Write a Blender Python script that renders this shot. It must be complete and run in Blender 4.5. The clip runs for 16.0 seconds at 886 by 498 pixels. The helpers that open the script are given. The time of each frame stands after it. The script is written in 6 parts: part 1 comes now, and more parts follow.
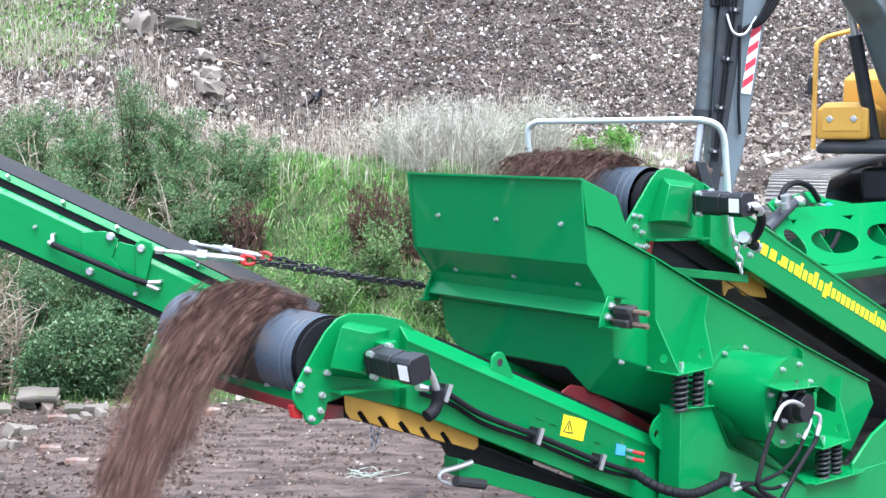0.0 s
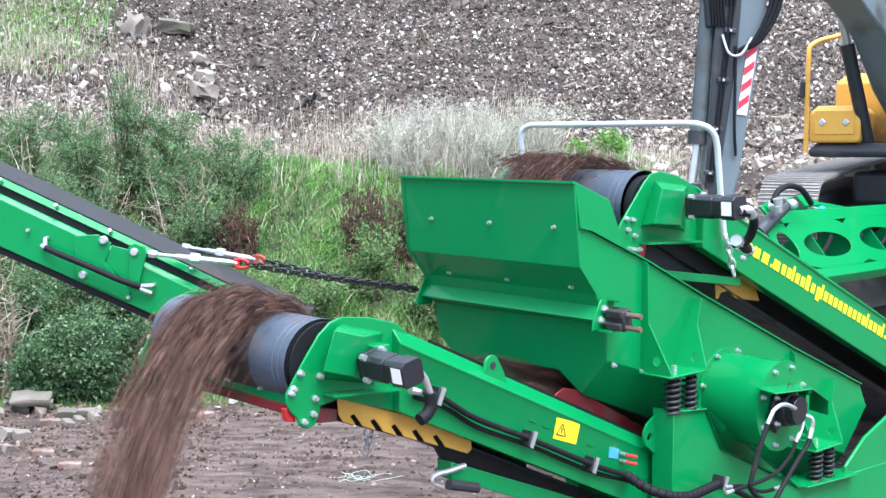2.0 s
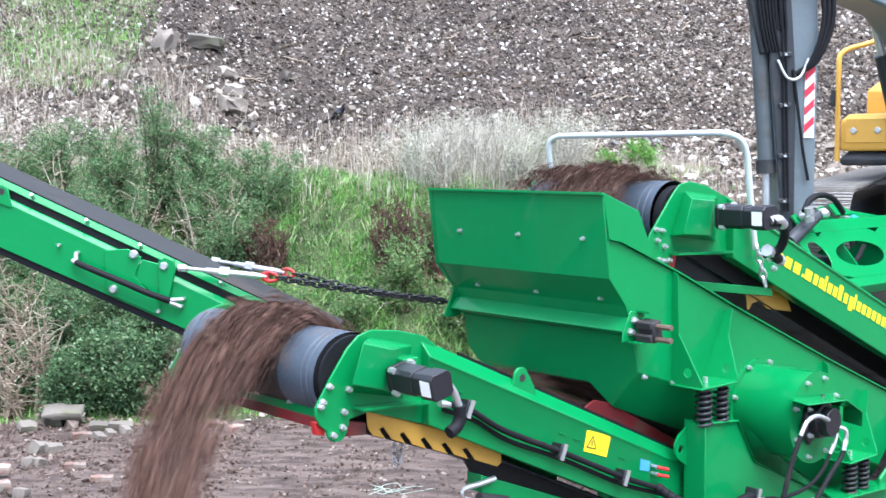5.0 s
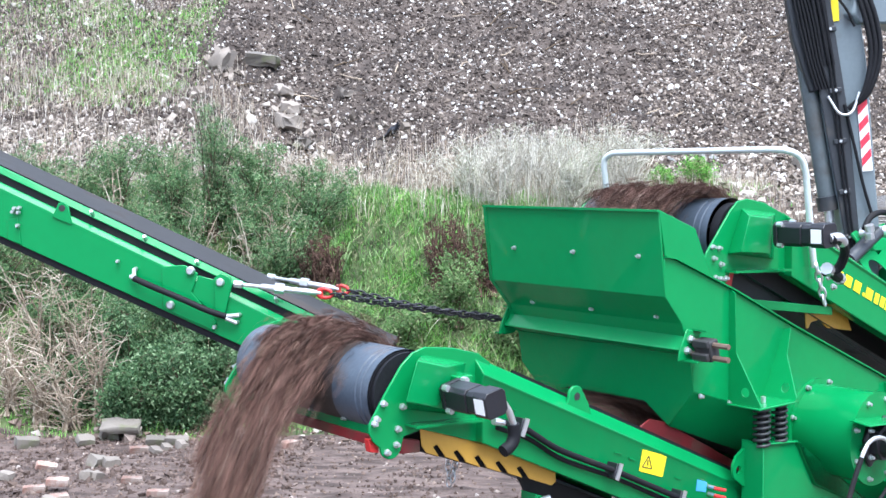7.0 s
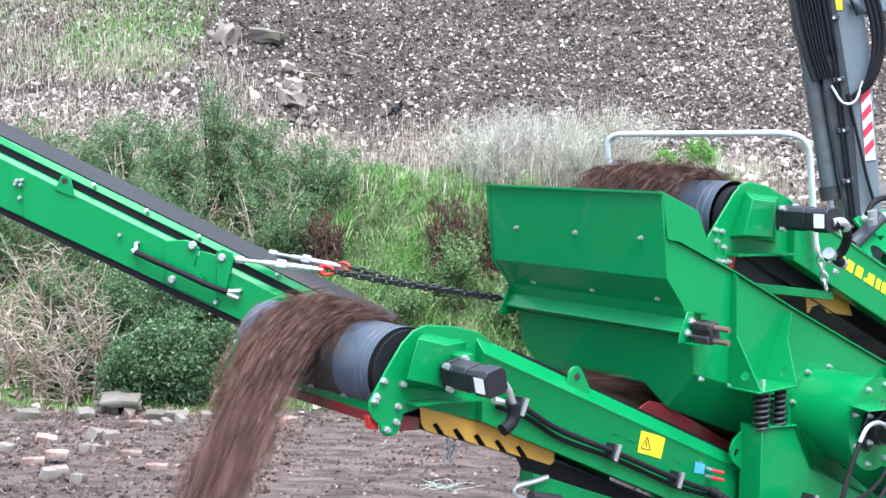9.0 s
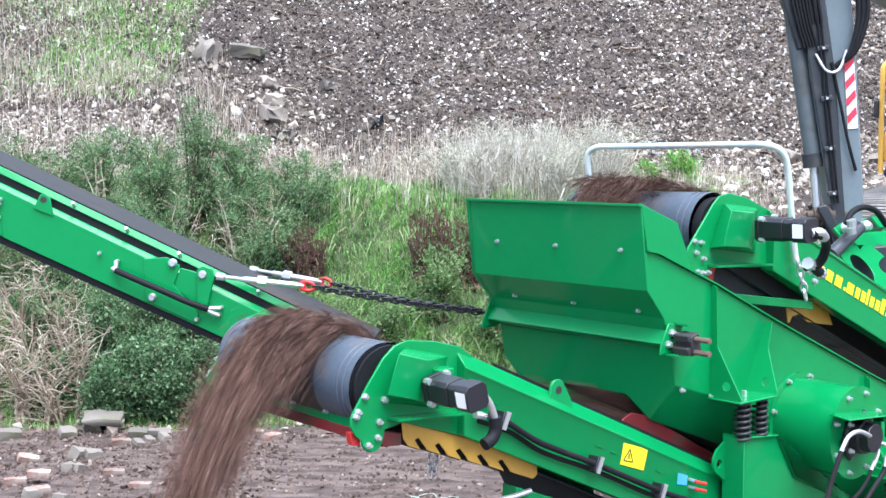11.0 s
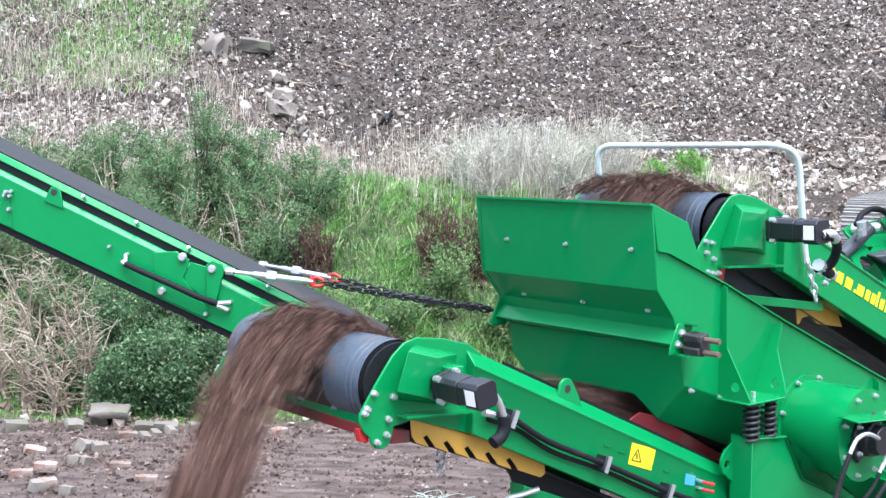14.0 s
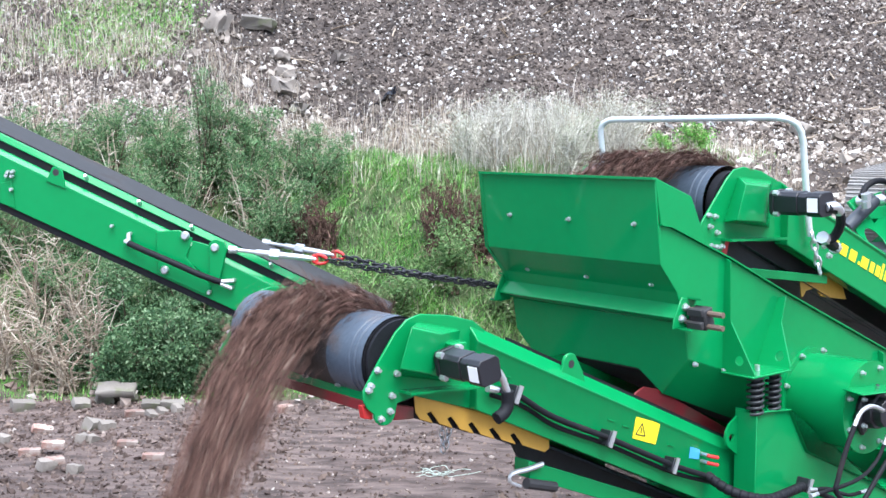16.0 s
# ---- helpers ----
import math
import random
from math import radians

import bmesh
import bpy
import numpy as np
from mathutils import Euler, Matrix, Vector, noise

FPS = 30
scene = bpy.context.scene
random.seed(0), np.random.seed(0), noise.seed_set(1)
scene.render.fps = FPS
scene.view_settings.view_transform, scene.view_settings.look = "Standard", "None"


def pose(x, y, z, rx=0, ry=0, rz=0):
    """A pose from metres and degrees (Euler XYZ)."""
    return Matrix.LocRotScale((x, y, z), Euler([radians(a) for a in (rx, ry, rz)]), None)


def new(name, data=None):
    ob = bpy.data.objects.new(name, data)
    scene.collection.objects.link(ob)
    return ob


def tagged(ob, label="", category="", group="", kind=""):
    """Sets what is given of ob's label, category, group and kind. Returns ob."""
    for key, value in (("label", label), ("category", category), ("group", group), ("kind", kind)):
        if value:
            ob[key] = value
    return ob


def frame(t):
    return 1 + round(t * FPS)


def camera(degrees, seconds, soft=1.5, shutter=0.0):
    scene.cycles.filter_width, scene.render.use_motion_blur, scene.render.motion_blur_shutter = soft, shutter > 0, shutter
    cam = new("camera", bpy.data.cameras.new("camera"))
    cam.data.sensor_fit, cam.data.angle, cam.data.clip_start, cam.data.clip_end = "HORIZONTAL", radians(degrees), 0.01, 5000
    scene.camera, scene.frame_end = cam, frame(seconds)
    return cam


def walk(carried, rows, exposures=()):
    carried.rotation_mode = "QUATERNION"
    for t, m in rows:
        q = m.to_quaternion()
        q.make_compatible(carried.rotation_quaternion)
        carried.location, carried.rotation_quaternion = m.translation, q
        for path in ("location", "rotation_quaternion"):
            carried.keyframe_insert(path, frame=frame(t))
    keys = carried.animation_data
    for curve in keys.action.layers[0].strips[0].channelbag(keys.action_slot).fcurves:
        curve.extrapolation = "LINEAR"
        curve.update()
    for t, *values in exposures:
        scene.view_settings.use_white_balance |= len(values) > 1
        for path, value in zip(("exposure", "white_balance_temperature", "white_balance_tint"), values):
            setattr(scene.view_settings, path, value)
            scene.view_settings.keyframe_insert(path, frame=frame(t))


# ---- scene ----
# ---- camera ----
cam = camera(40.95, 16.0, 1.5, 1.0)
EYE = (0.0, 0.0, 3.08)
PATH = [  # seconds, yaw, pitch, roll, sway of the hand in x, y, z
    (0.0, -0.006, -5.284, -0.163, -0.009, -0.006, -0.002), (0.5, -0.072, -5.163, -0.096, 0.0, -0.0, -0.004), (1.0, -0.153, -5.311, 0.005, 0.0, -0.0, 0.0),
    (1.5, -0.258, -5.3, -0.093, -0.005, -0.003, 0.001), (2.0, -0.304, -5.122, -0.164, -0.005, -0.013, -0.001), (2.5, -0.372, -5.135, -0.079, 0.001, -0.017, -0.001),
    (3.0, -0.388, -5.144, 0.123, 0.005, -0.018, 0.003), (3.6, -0.3, -5.03, 0.2, 0.0, 0.0, 0.003), (4.6, 0.7, -4.71, 0.35, 0.0, 0.0, 0.003),
    (5.3, 1.77, -4.376, 0.456, 0.0, 0.0, 0.003), (5.5, 2.568, -4.191, 0.639, -0.001, -0.002, 0.005), (6.0, 3.792, -3.961, 0.762, 0.006, -0.002, 0.008),
    (6.5, 3.672, -3.726, 0.744, 0.01, 0.002, 0.014), (7.0, 3.675, -3.76, 0.368, -0.003, 0.01, 0.006), (7.5, 3.94, -4.149, 0.053, 0.005, 0.004, 0.014),
    (8.0, 4.044, -4.302, 0.022, 0.006, -0.001, 0.01), (8.5, 4.04, -4.632, -0.292, 0.002, 0.003, 0.006), (9.0, 3.8, -4.738, -0.515, -0.009, 0.013, -0.001),
    (10.2, 3.25, -4.33, -0.15, 0.0, 0.0, 0.003), (11.5, 2.884, -4.028, 0.172, 0.015, 0.015, 0.012), (12.0, 2.905, -3.973, 0.282, 0.011, 0.011, 0.014),
    (12.5, 2.994, -4.051, 0.18, 0.007, 0.019, 0.017), (13.0, 3.046, -4.158, -0.002, 0.006, 0.019, 0.02), (13.5, 3.254, -4.32, -0.203, 0.007, 0.013, 0.021),
    (14.0, 3.328, -4.291, -0.553, -0.011, 0.018, 0.014), (14.5, 3.46, -4.411, -0.098, 0.005, 0.014, 0.015), (15.0, 3.364, -4.764, 0.161, 0.006, 0.023, 0.013),
    (15.5, 3.363, -5.162, 0.227, 0.013, 0.018, 0.015), (16.0, 3.546, -5.453, 0.02, 0.005, 0.028, 0.015),
]
walk(cam, [(t, pose(EYE[0] + dx, EYE[1] + dy, EYE[2] + dz, 90 + p, r, y)) for t, y, p, r, dx, dy, dz in PATH])

# ---- light: a bright overcast sky with a weak wide sun ----
world = bpy.data.worlds.new("overcast_sky")
scene.world = world
world.use_nodes = True
wn, wl = world.node_tree.nodes, world.node_tree.links
sky = wn.new("ShaderNodeTexSky")
sky.sky_type, sky.sun_disc = "NISHITA", False
sky.sun_elevation, sky.sun_rotation = radians(65), radians(155)
sky.dust_density, sky.air_density = 4.0, 1.0
soft_sky = wn.new("ShaderNodeMixRGB")
soft_sky.inputs[0].default_value = 0.75
soft_sky.inputs[2].default_value = (7.6, 9.2, 12.3, 1)
wl.new(sky.outputs[0], soft_sky.inputs[1])
wl.new(soft_sky.outputs[0], wn["Background"].inputs[0])
wn["Background"].inputs[1].default_value = 0.095
sun = new("sun", bpy.data.lights.new("sun", "SUN"))
sun.data.energy, sun.data.angle, sun.data.color = 3.5, radians(50), (0.92, 0.96, 1.03)
sun.rotation_euler = (radians(25), 0, radians(25))
scene.view_settings.exposure = 1.34


# ---- materials ----
def material(name, colour, rough=0.6, metal=0.0, vary=0.15, scale=6.0, bump=0.0, bump_scale=40.0, island=0.0, dirt=None, dirt_amount=0.0,
             coat=0.0, second=None, objects=0.0, stretch=None):
    """Principled surface with two scales of variation, optional relief, dirt and variation from piece to piece."""
    m = bpy.data.materials.new(name)
    m.use_nodes = True
    n, l = m.node_tree.nodes, m.node_tree.links
    p = n["Principled BSDF"]
    p.inputs["Roughness"].default_value, p.inputs["Metallic"].default_value = rough, metal
    p.inputs["Coat Weight"].default_value = coat
    where = n.new("ShaderNodeTexCoord").outputs["Object"]
    if stretch:
        mapping = n.new("ShaderNodeMapping")
        mapping.inputs["Scale"].default_value, mapping.inputs["Rotation"].default_value = stretch, (0, 0, 0.15)
        l.new(where, mapping.inputs["Vector"])
        where = mapping.outputs[0]
    big, fine = n.new("ShaderNodeTexNoise"), n.new("ShaderNodeTexNoise")
    for node, s in ((big, scale), (fine, scale * 9)):
        node.inputs["Scale"].default_value, node.inputs["Detail"].default_value = s, 6
        l.new(where, node.inputs["Vector"])
    mixer = n.new("ShaderNodeMixRGB")
    l.new(big.outputs[0], mixer.inputs[0])
    c2 = second or tuple(c * (1 + vary) for c in colour)
    c1 = colour if second else tuple(c * (1 - vary) for c in colour)
    mixer.inputs[1].default_value, mixer.inputs[2].default_value = (*c1, 1), (*c2, 1)
    if second:
        ramp = n.new("ShaderNodeValToRGB")
        ramp.color_ramp.elements[0].position, ramp.color_ramp.elements[1].position = 0.4, 0.6
        l.new(big.outputs[0], ramp.inputs[0])
        l.new(ramp.outputs[0], mixer.inputs[0])
    grain = n.new("ShaderNodeHueSaturation")
    ranged = n.new("ShaderNodeMapRange")
    ranged.inputs["To Min"].default_value, ranged.inputs["To Max"].default_value = 1 - vary, 1 + vary
    l.new(fine.outputs[0], ranged.inputs[0])
    l.new(ranged.outputs[0], grain.inputs["Value"])
    l.new(mixer.outputs[0], grain.inputs["Color"])
    out = grain.outputs[0]
    for amount, node, socket in ((island, "ShaderNodeNewGeometry", "Random Per Island"), (objects, "ShaderNodeObjectInfo", "Random")):
        if amount:
            rnd, mr, hs = n.new(node), n.new("ShaderNodeMapRange"), n.new("ShaderNodeHueSaturation")
            mr.inputs["To Min"].default_value, mr.inputs["To Max"].default_value = 1 - amount, 1 + amount
            l.new(rnd.outputs[socket], mr.inputs[0])
            l.new(mr.outputs[0], hs.inputs["Value"])
            l.new(out, hs.inputs["Color"])
            out = hs.outputs[0]
    if dirt:
        d, dr, dm = n.new("ShaderNodeTexNoise"), n.new("ShaderNodeValToRGB"), n.new("ShaderNodeMixRGB")
        d.inputs["Scale"].default_value, d.inputs["Detail"].default_value = scale * 0.7, 9
        l.new(where, d.inputs["Vector"])
        dr.color_ramp.elements[0].position, dr.color_ramp.elements[1].position = 0.62 - dirt_amount, 0.80 - dirt_amount * 0.5
        l.new(d.outputs[0], dr.inputs[0])
        l.new(dr.outputs[0], dm.inputs[0])
        l.new(out, dm.inputs[1])
        dm.inputs[2].default_value = (*dirt, 1)
        out = dm.outputs[0]
        rr = n.new("ShaderNodeMapRange")
        rr.inputs["To Min"].default_value, rr.inputs["To Max"].default_value = rough, min(1, rough + 0.4)
        l.new(dr.outputs[0], rr.inputs[0])
        l.new(rr.outputs[0], p.inputs["Roughness"])
    l.new(out, p.inputs["Base Color"])
    if bump:
        b, bn = n.new("ShaderNodeBump"), n.new("ShaderNodeTexNoise")
        bn.inputs["Scale"].default_value, bn.inputs["Detail"].default_value = bump_scale, 8
        l.new(where, bn.inputs["Vector"])
        b.inputs["Strength"].default_value, b.inputs["Distance"].default_value = bump, 0.02
        l.new(bn.outputs[0], b.inputs["Height"])
        l.new(b.outputs[0], p.inputs["Normal"])
    return m


SOIL = (0.085, 0.052, 0.038)
GREEN = material("green_paint", (0.002, 0.215, 0.062), 0.24, vary=0.07, scale=1.4, bump=0.02, bump_scale=5, coat=0.25)
GREEN.node_tree.nodes["Principled BSDF"].inputs["Specular IOR Level"].default_value = 0.16
RUBBER = material("black_rubber", (0.009, 0.0095, 0.012), 0.62, vary=0.3, scale=5, bump=0.12, bump_scale=60, dirt=(0.028, 0.025, 0.024), dirt_amount=0.0)
RUBBER.node_tree.nodes["Principled BSDF"].inputs["Specular IOR Level"].default_value = 0.18
SOILED_BELT = material("soil_stained_belt", (0.040, 0.030, 0.026), 0.6, vary=0.3, scale=4, bump=0.15, bump_scale=50, second=(0.030, 0.034, 0.042))
BELT = material("worn_belt_rubber", (0.055, 0.074, 0.100), 0.40, vary=0.3, scale=5, bump=0.1, bump_scale=50, dirt=(0.10, 0.07, 0.055), dirt_amount=0.06)
DARK = material("dark_interior_steel", (0.02, 0.02, 0.022), 0.7, vary=0.3, scale=3, dirt=(0.05, 0.035, 0.028), dirt_amount=0.08)
MOTOR = material("black_motor_paint", (0.012, 0.012, 0.016), 0.38, vary=0.2, scale=8, bump=0.05)
ZINC = material("zinc_plated_steel", (0.62, 0.64, 0.66), 0.34, 0.8, vary=0.12, scale=20)
GALV = material("galvanised_tube", (0.60, 0.66, 0.66), 0.45, 0.35, vary=0.10, scale=9, bump=0.05)
YELLOW = material("yellow_paint", (0.52, 0.29, 0.045), 0.4, vary=0.08, scale=4, dirt=(0.16, 0.10, 0.05), dirt_amount=0.03)
DARK_RED = material("dark_red_paint", (0.16, 0.012, 0.016), 0.5, vary=0.2, scale=8, dirt=(0.10, 0.05, 0.035), dirt_amount=0.06)
STICKER = material("yellow_sticker", (0.85, 0.68, 0.02), 0.4, vary=0.05)
BLACK = material("black_print", (0.02, 0.02, 0.02), 0.5, vary=0.1)
WHITE = material("white_label", (0.8, 0.8, 0.8), 0.5, vary=0.05)
BLUE = material("blue_label", (0.05, 0.32, 0.62), 0.4, vary=0.05)
RED = material("red_paint", (0.50, 0.025, 0.025), 0.4, vary=0.15, scale=8, dirt=(0.14, 0.06, 0.04), dirt_amount=0.05)
CHAIN = material("dark_chain_steel", (0.03, 0.03, 0.035), 0.45, 0.6, vary=0.2, scale=15)
RUST_STEEL = material("rusty_stud_steel", (0.16, 0.11, 0.085), 0.6, 0.3, vary=0.3, scale=20)
CORD = material("pale_cord", (0.42, 0.50, 0.44), 0.7, vary=0.2, scale=20)
EX_RAM = material("dark_ram_paint", (0.035, 0.04, 0.048), 0.35, vary=0.15, scale=8)
SPRING = material("spring_steel", (0.03, 0.034, 0.036), 0.45, 0.3, vary=0.2, scale=20)
EARTH = material("bare_earth", (0.044, 0.029, 0.025), 0.88, vary=0.5, scale=5.0, bump=1.0, bump_scale=22, second=(0.120, 0.086, 0.076), stretch=(0.45, 1.3, 1.0), dirt=(0.160, 0.120, 0.107), dirt_amount=0.08)
HILL = material("spoil_heap", (0.034, 0.026, 0.023), 0.95, vary=0.45, scale=1.6, bump=1.0, bump_scale=18, second=(0.078, 0.060, 0.051))

# ---- builders ----
TURN = -137.186  # the machine's discharge direction, seen from above


def add_prism(bm, outline, lo, hi):
    """A plate with that outline in (a, z), from b = lo to b = hi."""
    rings = [[bm.verts.new((a, b, z)) for a, z in outline] for b in (lo, hi)]
    k = len(outline)
    bm.faces.new(rings[0][::-1]), bm.faces.new(rings[1])
    for i in range(k):
        bm.faces.new((rings[0][i], rings[0][(i + 1) % k], rings[1][(i + 1) % k], rings[1][i]))
    return bm


def add_loft(bm, rings, cap=True):
    rings = [[bm.verts.new(p) for p in ring] for ring in rings]
    k = len(rings[0])
    for r, s in zip(rings, rings[1:]):
        for i in range(k):
            bm.faces.new((r[i], r[(i + 1) % k], s[(i + 1) % k], s[i]))
    if cap:
        bm.faces.new(rings[0][::-1]), bm.faces.new(rings[-1])
    return bm


def add_box(bm, m, size):
    x, y, z = (s / 2 for s in size)
    v = [bm.verts.new(m @ Vector((i * x, j * y, k * z))) for k in (-1, 1) for i, j in ((-1, -1), (1, -1), (1, 1), (-1, 1))]
    for f in ((3, 2, 1, 0), (4, 5, 6, 7), (0, 1, 5, 4), (1, 2, 6, 5), (2, 3, 7, 6), (3, 0, 4, 7)):
        bm.faces.new([v[i] for i in f])
    return bm


def add_tube(bm, path, r, k=10, closed=False):
    """A round bar along a path; r is one radius or one for each point."""
    path = [Vector(p) for p in path]
    rs = r if isinstance(r, (list, tuple)) else [r] * len(path)
    rings, side = [], None
    for i, p in enumerate(path):
        if closed:
            d = path[(i + 1) % len(path)] - path[i - 1]
        else:
            d = path[min(i + 1, len(path) - 1)] - path[max(i - 1, 0)]
        d.normalize()
        if side is None:
            side = d.orthogonal().normalized()
        side = (side - side.dot(d) * d).normalized()
        up = d.cross(side)
        rings.append([bm.verts.new(p + rs[i] * (math.cos(6.2832 * j / k) * side + math.sin(6.2832 * j / k) * up)) for j in range(k)])
    pairs = list(zip(rings, rings[1:])) + ([(rings[-1], rings[0])] if closed else [])
    for ra, rb in pairs:
        for j in range(k):
            bm.faces.new((ra[j], ra[(j + 1) % k], rb[(j + 1) % k], rb[j]))
    if not closed:
        bm.faces.new(rings[0][::-1]), bm.faces.new(rings[-1])
    return bm


def add_cyl(bm, p, q, r, k=24):
    return add_tube(bm, [p, q], r, k)


def curve(points, n=8):
    """A smooth line through the points."""
    pts = [Vector(p) for p in points]
    pts = [2 * pts[0] - pts[1]] + pts + [2 * pts[-1] - pts[-2]]
    out = []
    for i in range(1, len(pts) - 2):
        a, b, c, d = pts[i - 1:i + 3]
        for j in range(n):
            t = j / n
            out.append(0.5 * (2 * b + (c - a) * t + (2 * a - 5 * b + 4 * c - d) * t * t + (3 * b - a - 3 * c + d) * t ** 3))
    return out + [pts[-2]]


def link_mesh(name, bm, mat, smooth=None):
    bmesh.ops.recalc_face_normals(bm, faces=bm.faces)
    me = bpy.data.meshes.new(name)
    bm.to_mesh(me)
    bm.free()
    me.materials.append(mat)
    if smooth:
        me.shade_smooth()
        me.set_sharp_from_angle(angle=radians(smooth))
    return new(name, me)


def part(name, bm, mat, parent, label="", bevel=0.0, smooth=35):
    ob = link_mesh(name, bm, mat, smooth)
    ob.parent = parent
    if bevel:
        bevel = max(bevel, 0.0045)
        mod = ob.modifiers.new("edge", "BEVEL")
        mod.width, mod.segments, mod.limit_method, mod.angle_limit = bevel, 2, "ANGLE", radians(40)
    return tagged(ob, label)


def thing(name, label, category, m=None, kind="", group=""):
    ob = new(name)
    if m is not None:
        ob.matrix_basis = m
    return tagged(ob, label, category, group, kind)


B = bmesh.new

# ---- terrain: yard, grassy bank, spoil heap ----
def smooth(t):
    t = max(0.0, min(1.0, t))
    return t * t * (3 - 2 * t)


def ground_height(x, y):
    """The height of the land: a flat yard, a bank behind it, a shelf, then the long slope of the heap."""
    right = smooth((x - 1.0) / 4.0)
    foot = 13.4 + 0.035 * (x + 5) * (1 - right) - 3.0 * right + 0.5 * noise.noise((x * 0.35, 3.1, 0))
    bank = (2.75 - 0.75 * right * (1 - smooth((y - 16.2) / 1.8))) * smooth((y - foot) / (4.2 + right))
    heap_foot = 19.6 - 0.4 * smooth((x + 2) / 6) - 1.5 * smooth((-x - 3) / 3)
    t = y - heap_foot
    heap = 0.0 if t < -1 else 0.70 * (t + 1) ** 2 / 4 if t < 1 else 0.70 * t
    heap = min(heap, 15 + 0.02 * t)
    lump = noise.noise((x * 0.5, y * 0.5, 0)) * 0.16 + noise.noise((x * 1.7, y * 1.7, 4)) * 0.06
    yard = 0.035 * noise.noise((x * 0.9, y * 0.9, 7)) + 0.02 * noise.noise((x * 3.1, y * 3.1, 2)) + 0.010 * noise.noise((x * 2.2, y * 5.5, 9)) + 0.014 * noise.noise((x * 8, y * 9, 1))
    w = smooth((y - foot + 0.4) / 2.0)
    return bank + heap + lump * w + yard


def sheet(name, xs, ys, mat):
    me = bpy.data.meshes.new(name)
    k = len(xs)
    me.from_pydata([(x, y, ground_height(x, y)) for y in ys for x in xs], [],
                   [(j * k + i, j * k + i + 1, (j + 1) * k + i + 1, (j + 1) * k + i) for j in range(len(ys) - 1) for i in range(k - 1)])
    me.materials.append(mat)
    me.shade_smooth()
    return new(name, me)


xs = sorted({*np.round(np.arange(-14, 14.01, 0.16), 3), *(np.round(np.arange(-6.96, 2.0, 0.16), 3) + 0.08), *np.round(np.arange(-400, -14, 20), 1), *np.round(np.arange(20, 401, 20), 1)})
ys = sorted({*np.round(np.arange(6, 32, 0.16), 3), *(np.round(np.arange(8.56, 14.2, 0.16), 3) + 0.08), *np.round(np.arange(-300, 6, 12), 1), *np.round(np.arange(34, 400, 15), 1)})
ground = tagged(sheet("ground", xs, ys, EARTH), "bare brown earth yard rising to a rubble spoil heap", "ground", kind="structure")
BANK = material("mossy_bank_soil", (0.045, 0.055, 0.026), 0.95, vary=0.35, scale=2.0, bump=0.8, bump_scale=14, second=(0.075, 0.105, 0.038))
ground.data.materials.append(HILL)
ground.data.materials.append(BANK)
for poly in ground.data.polygons:
    c = poly.center
    if c.y > 13.6 or c.z > 0.5:
        poly.material_index = 2 if c.y < 17.9 + noise.noise((c.x, 5, 0)) and c.x < 2.2 else 1

# ---- the screening machine: local axes a (discharge), b (towards the near side), z ----
machine = thing("screening_machine", "glossy green mobile soil screening machine on bare earth", "screening machine", pose(0, 0, 0, 0, 0, TURN))
B1, BF = -4.562, -5.942      # head plates of the soil conveyor
BX, BXF = -4.50, -6.00       # sides of the screen box


def bolt(parent, a, b, z, r=0.014, side=1):
    bm = add_tube(B(), [(a, b, z), (a, b + side * 0.012, z), (a, b + side * 0.012, z), (a, b + side * 0.03, z)], [r * 1.15, r * 1.15, r * 0.8, r * 0.7], 6)
    return part("bolt", bm, ZINC, parent)


def bolt_x(parent, a, b, z, r=0.015):
    bm = add_tube(B(), [(a, b, z), (a + 0.01, b, z), (a + 0.01, b, z), (a + 0.028, b, z)], [r * 1.15, r * 1.15, r * 0.8, r * 0.7], 6)
    return part("bolt", bm, ZINC, parent)


def arc(ca, cz, r, start, end, n=8):
    return [(ca + r * math.cos(radians(start + (end - start) * i / n)), cz + r * math.sin(radians(start + (end - start) * i / n))) for i in range(n + 1)]


def hydraulic_motor(parent, a, b, z, length=0.36, r=0.085, tilt=0.0):
    """A black motor with flange, square body, end cap, label and ports; its shaft lies along b."""
    m = pose(a, b, z, 0, tilt, 0)
    def ring(w, h, y, c=0.3):
        pts = [(-w, -h * c), (-w * c, -h), (w * c, -h), (w, -h * c), (w, h * c), (w * c, h), (-w * c, h), (-w, h * c)]
        return [m @ Vector((p, y, q)) for p, q in pts]
    bm = B()
    add_loft(bm, [ring(r, r, 0, 0.75), ring(r, r, 0.03, 0.75)])
    add_loft(bm, [ring(r * 0.95, r * 0.92, 0.03, 0.7), ring(r * 0.95, r * 0.92, length * 0.55, 0.7)])
    add_loft(bm, [ring(r * 0.88, r * 0.85, length * 0.55, 0.7), ring(r * 0.88, r * 0.85, length * 0.72, 0.7)])
    add_loft(bm, [ring(r * 0.97, r * 0.95, length * 0.72, 0.7), ring(r * 0.97, r * 0.95, length, 0.7)])
    body = part("hydraulic_motor", bm, MOTOR, parent, "black hydraulic drive motor", 0.004)
    for da, dz in ((-0.8, 0.8), (0.8, 0.8), (-0.8, -0.8), (0.8, -0.8)):
        p = m @ Vector((da * r * 1.1, 0.03, dz * r * 1.05))
        part("bolt", add_tube(B(), [p, p + Vector((0, 0.035, 0))], 0.017, 6), ZINC, body)
    part("motor_label", add_box(B(), m @ pose(r * 0.975, length * 0.86, 0), (0.004, length * 0.2, r * 1.1)), WHITE, body, "white rating plate")
    return body


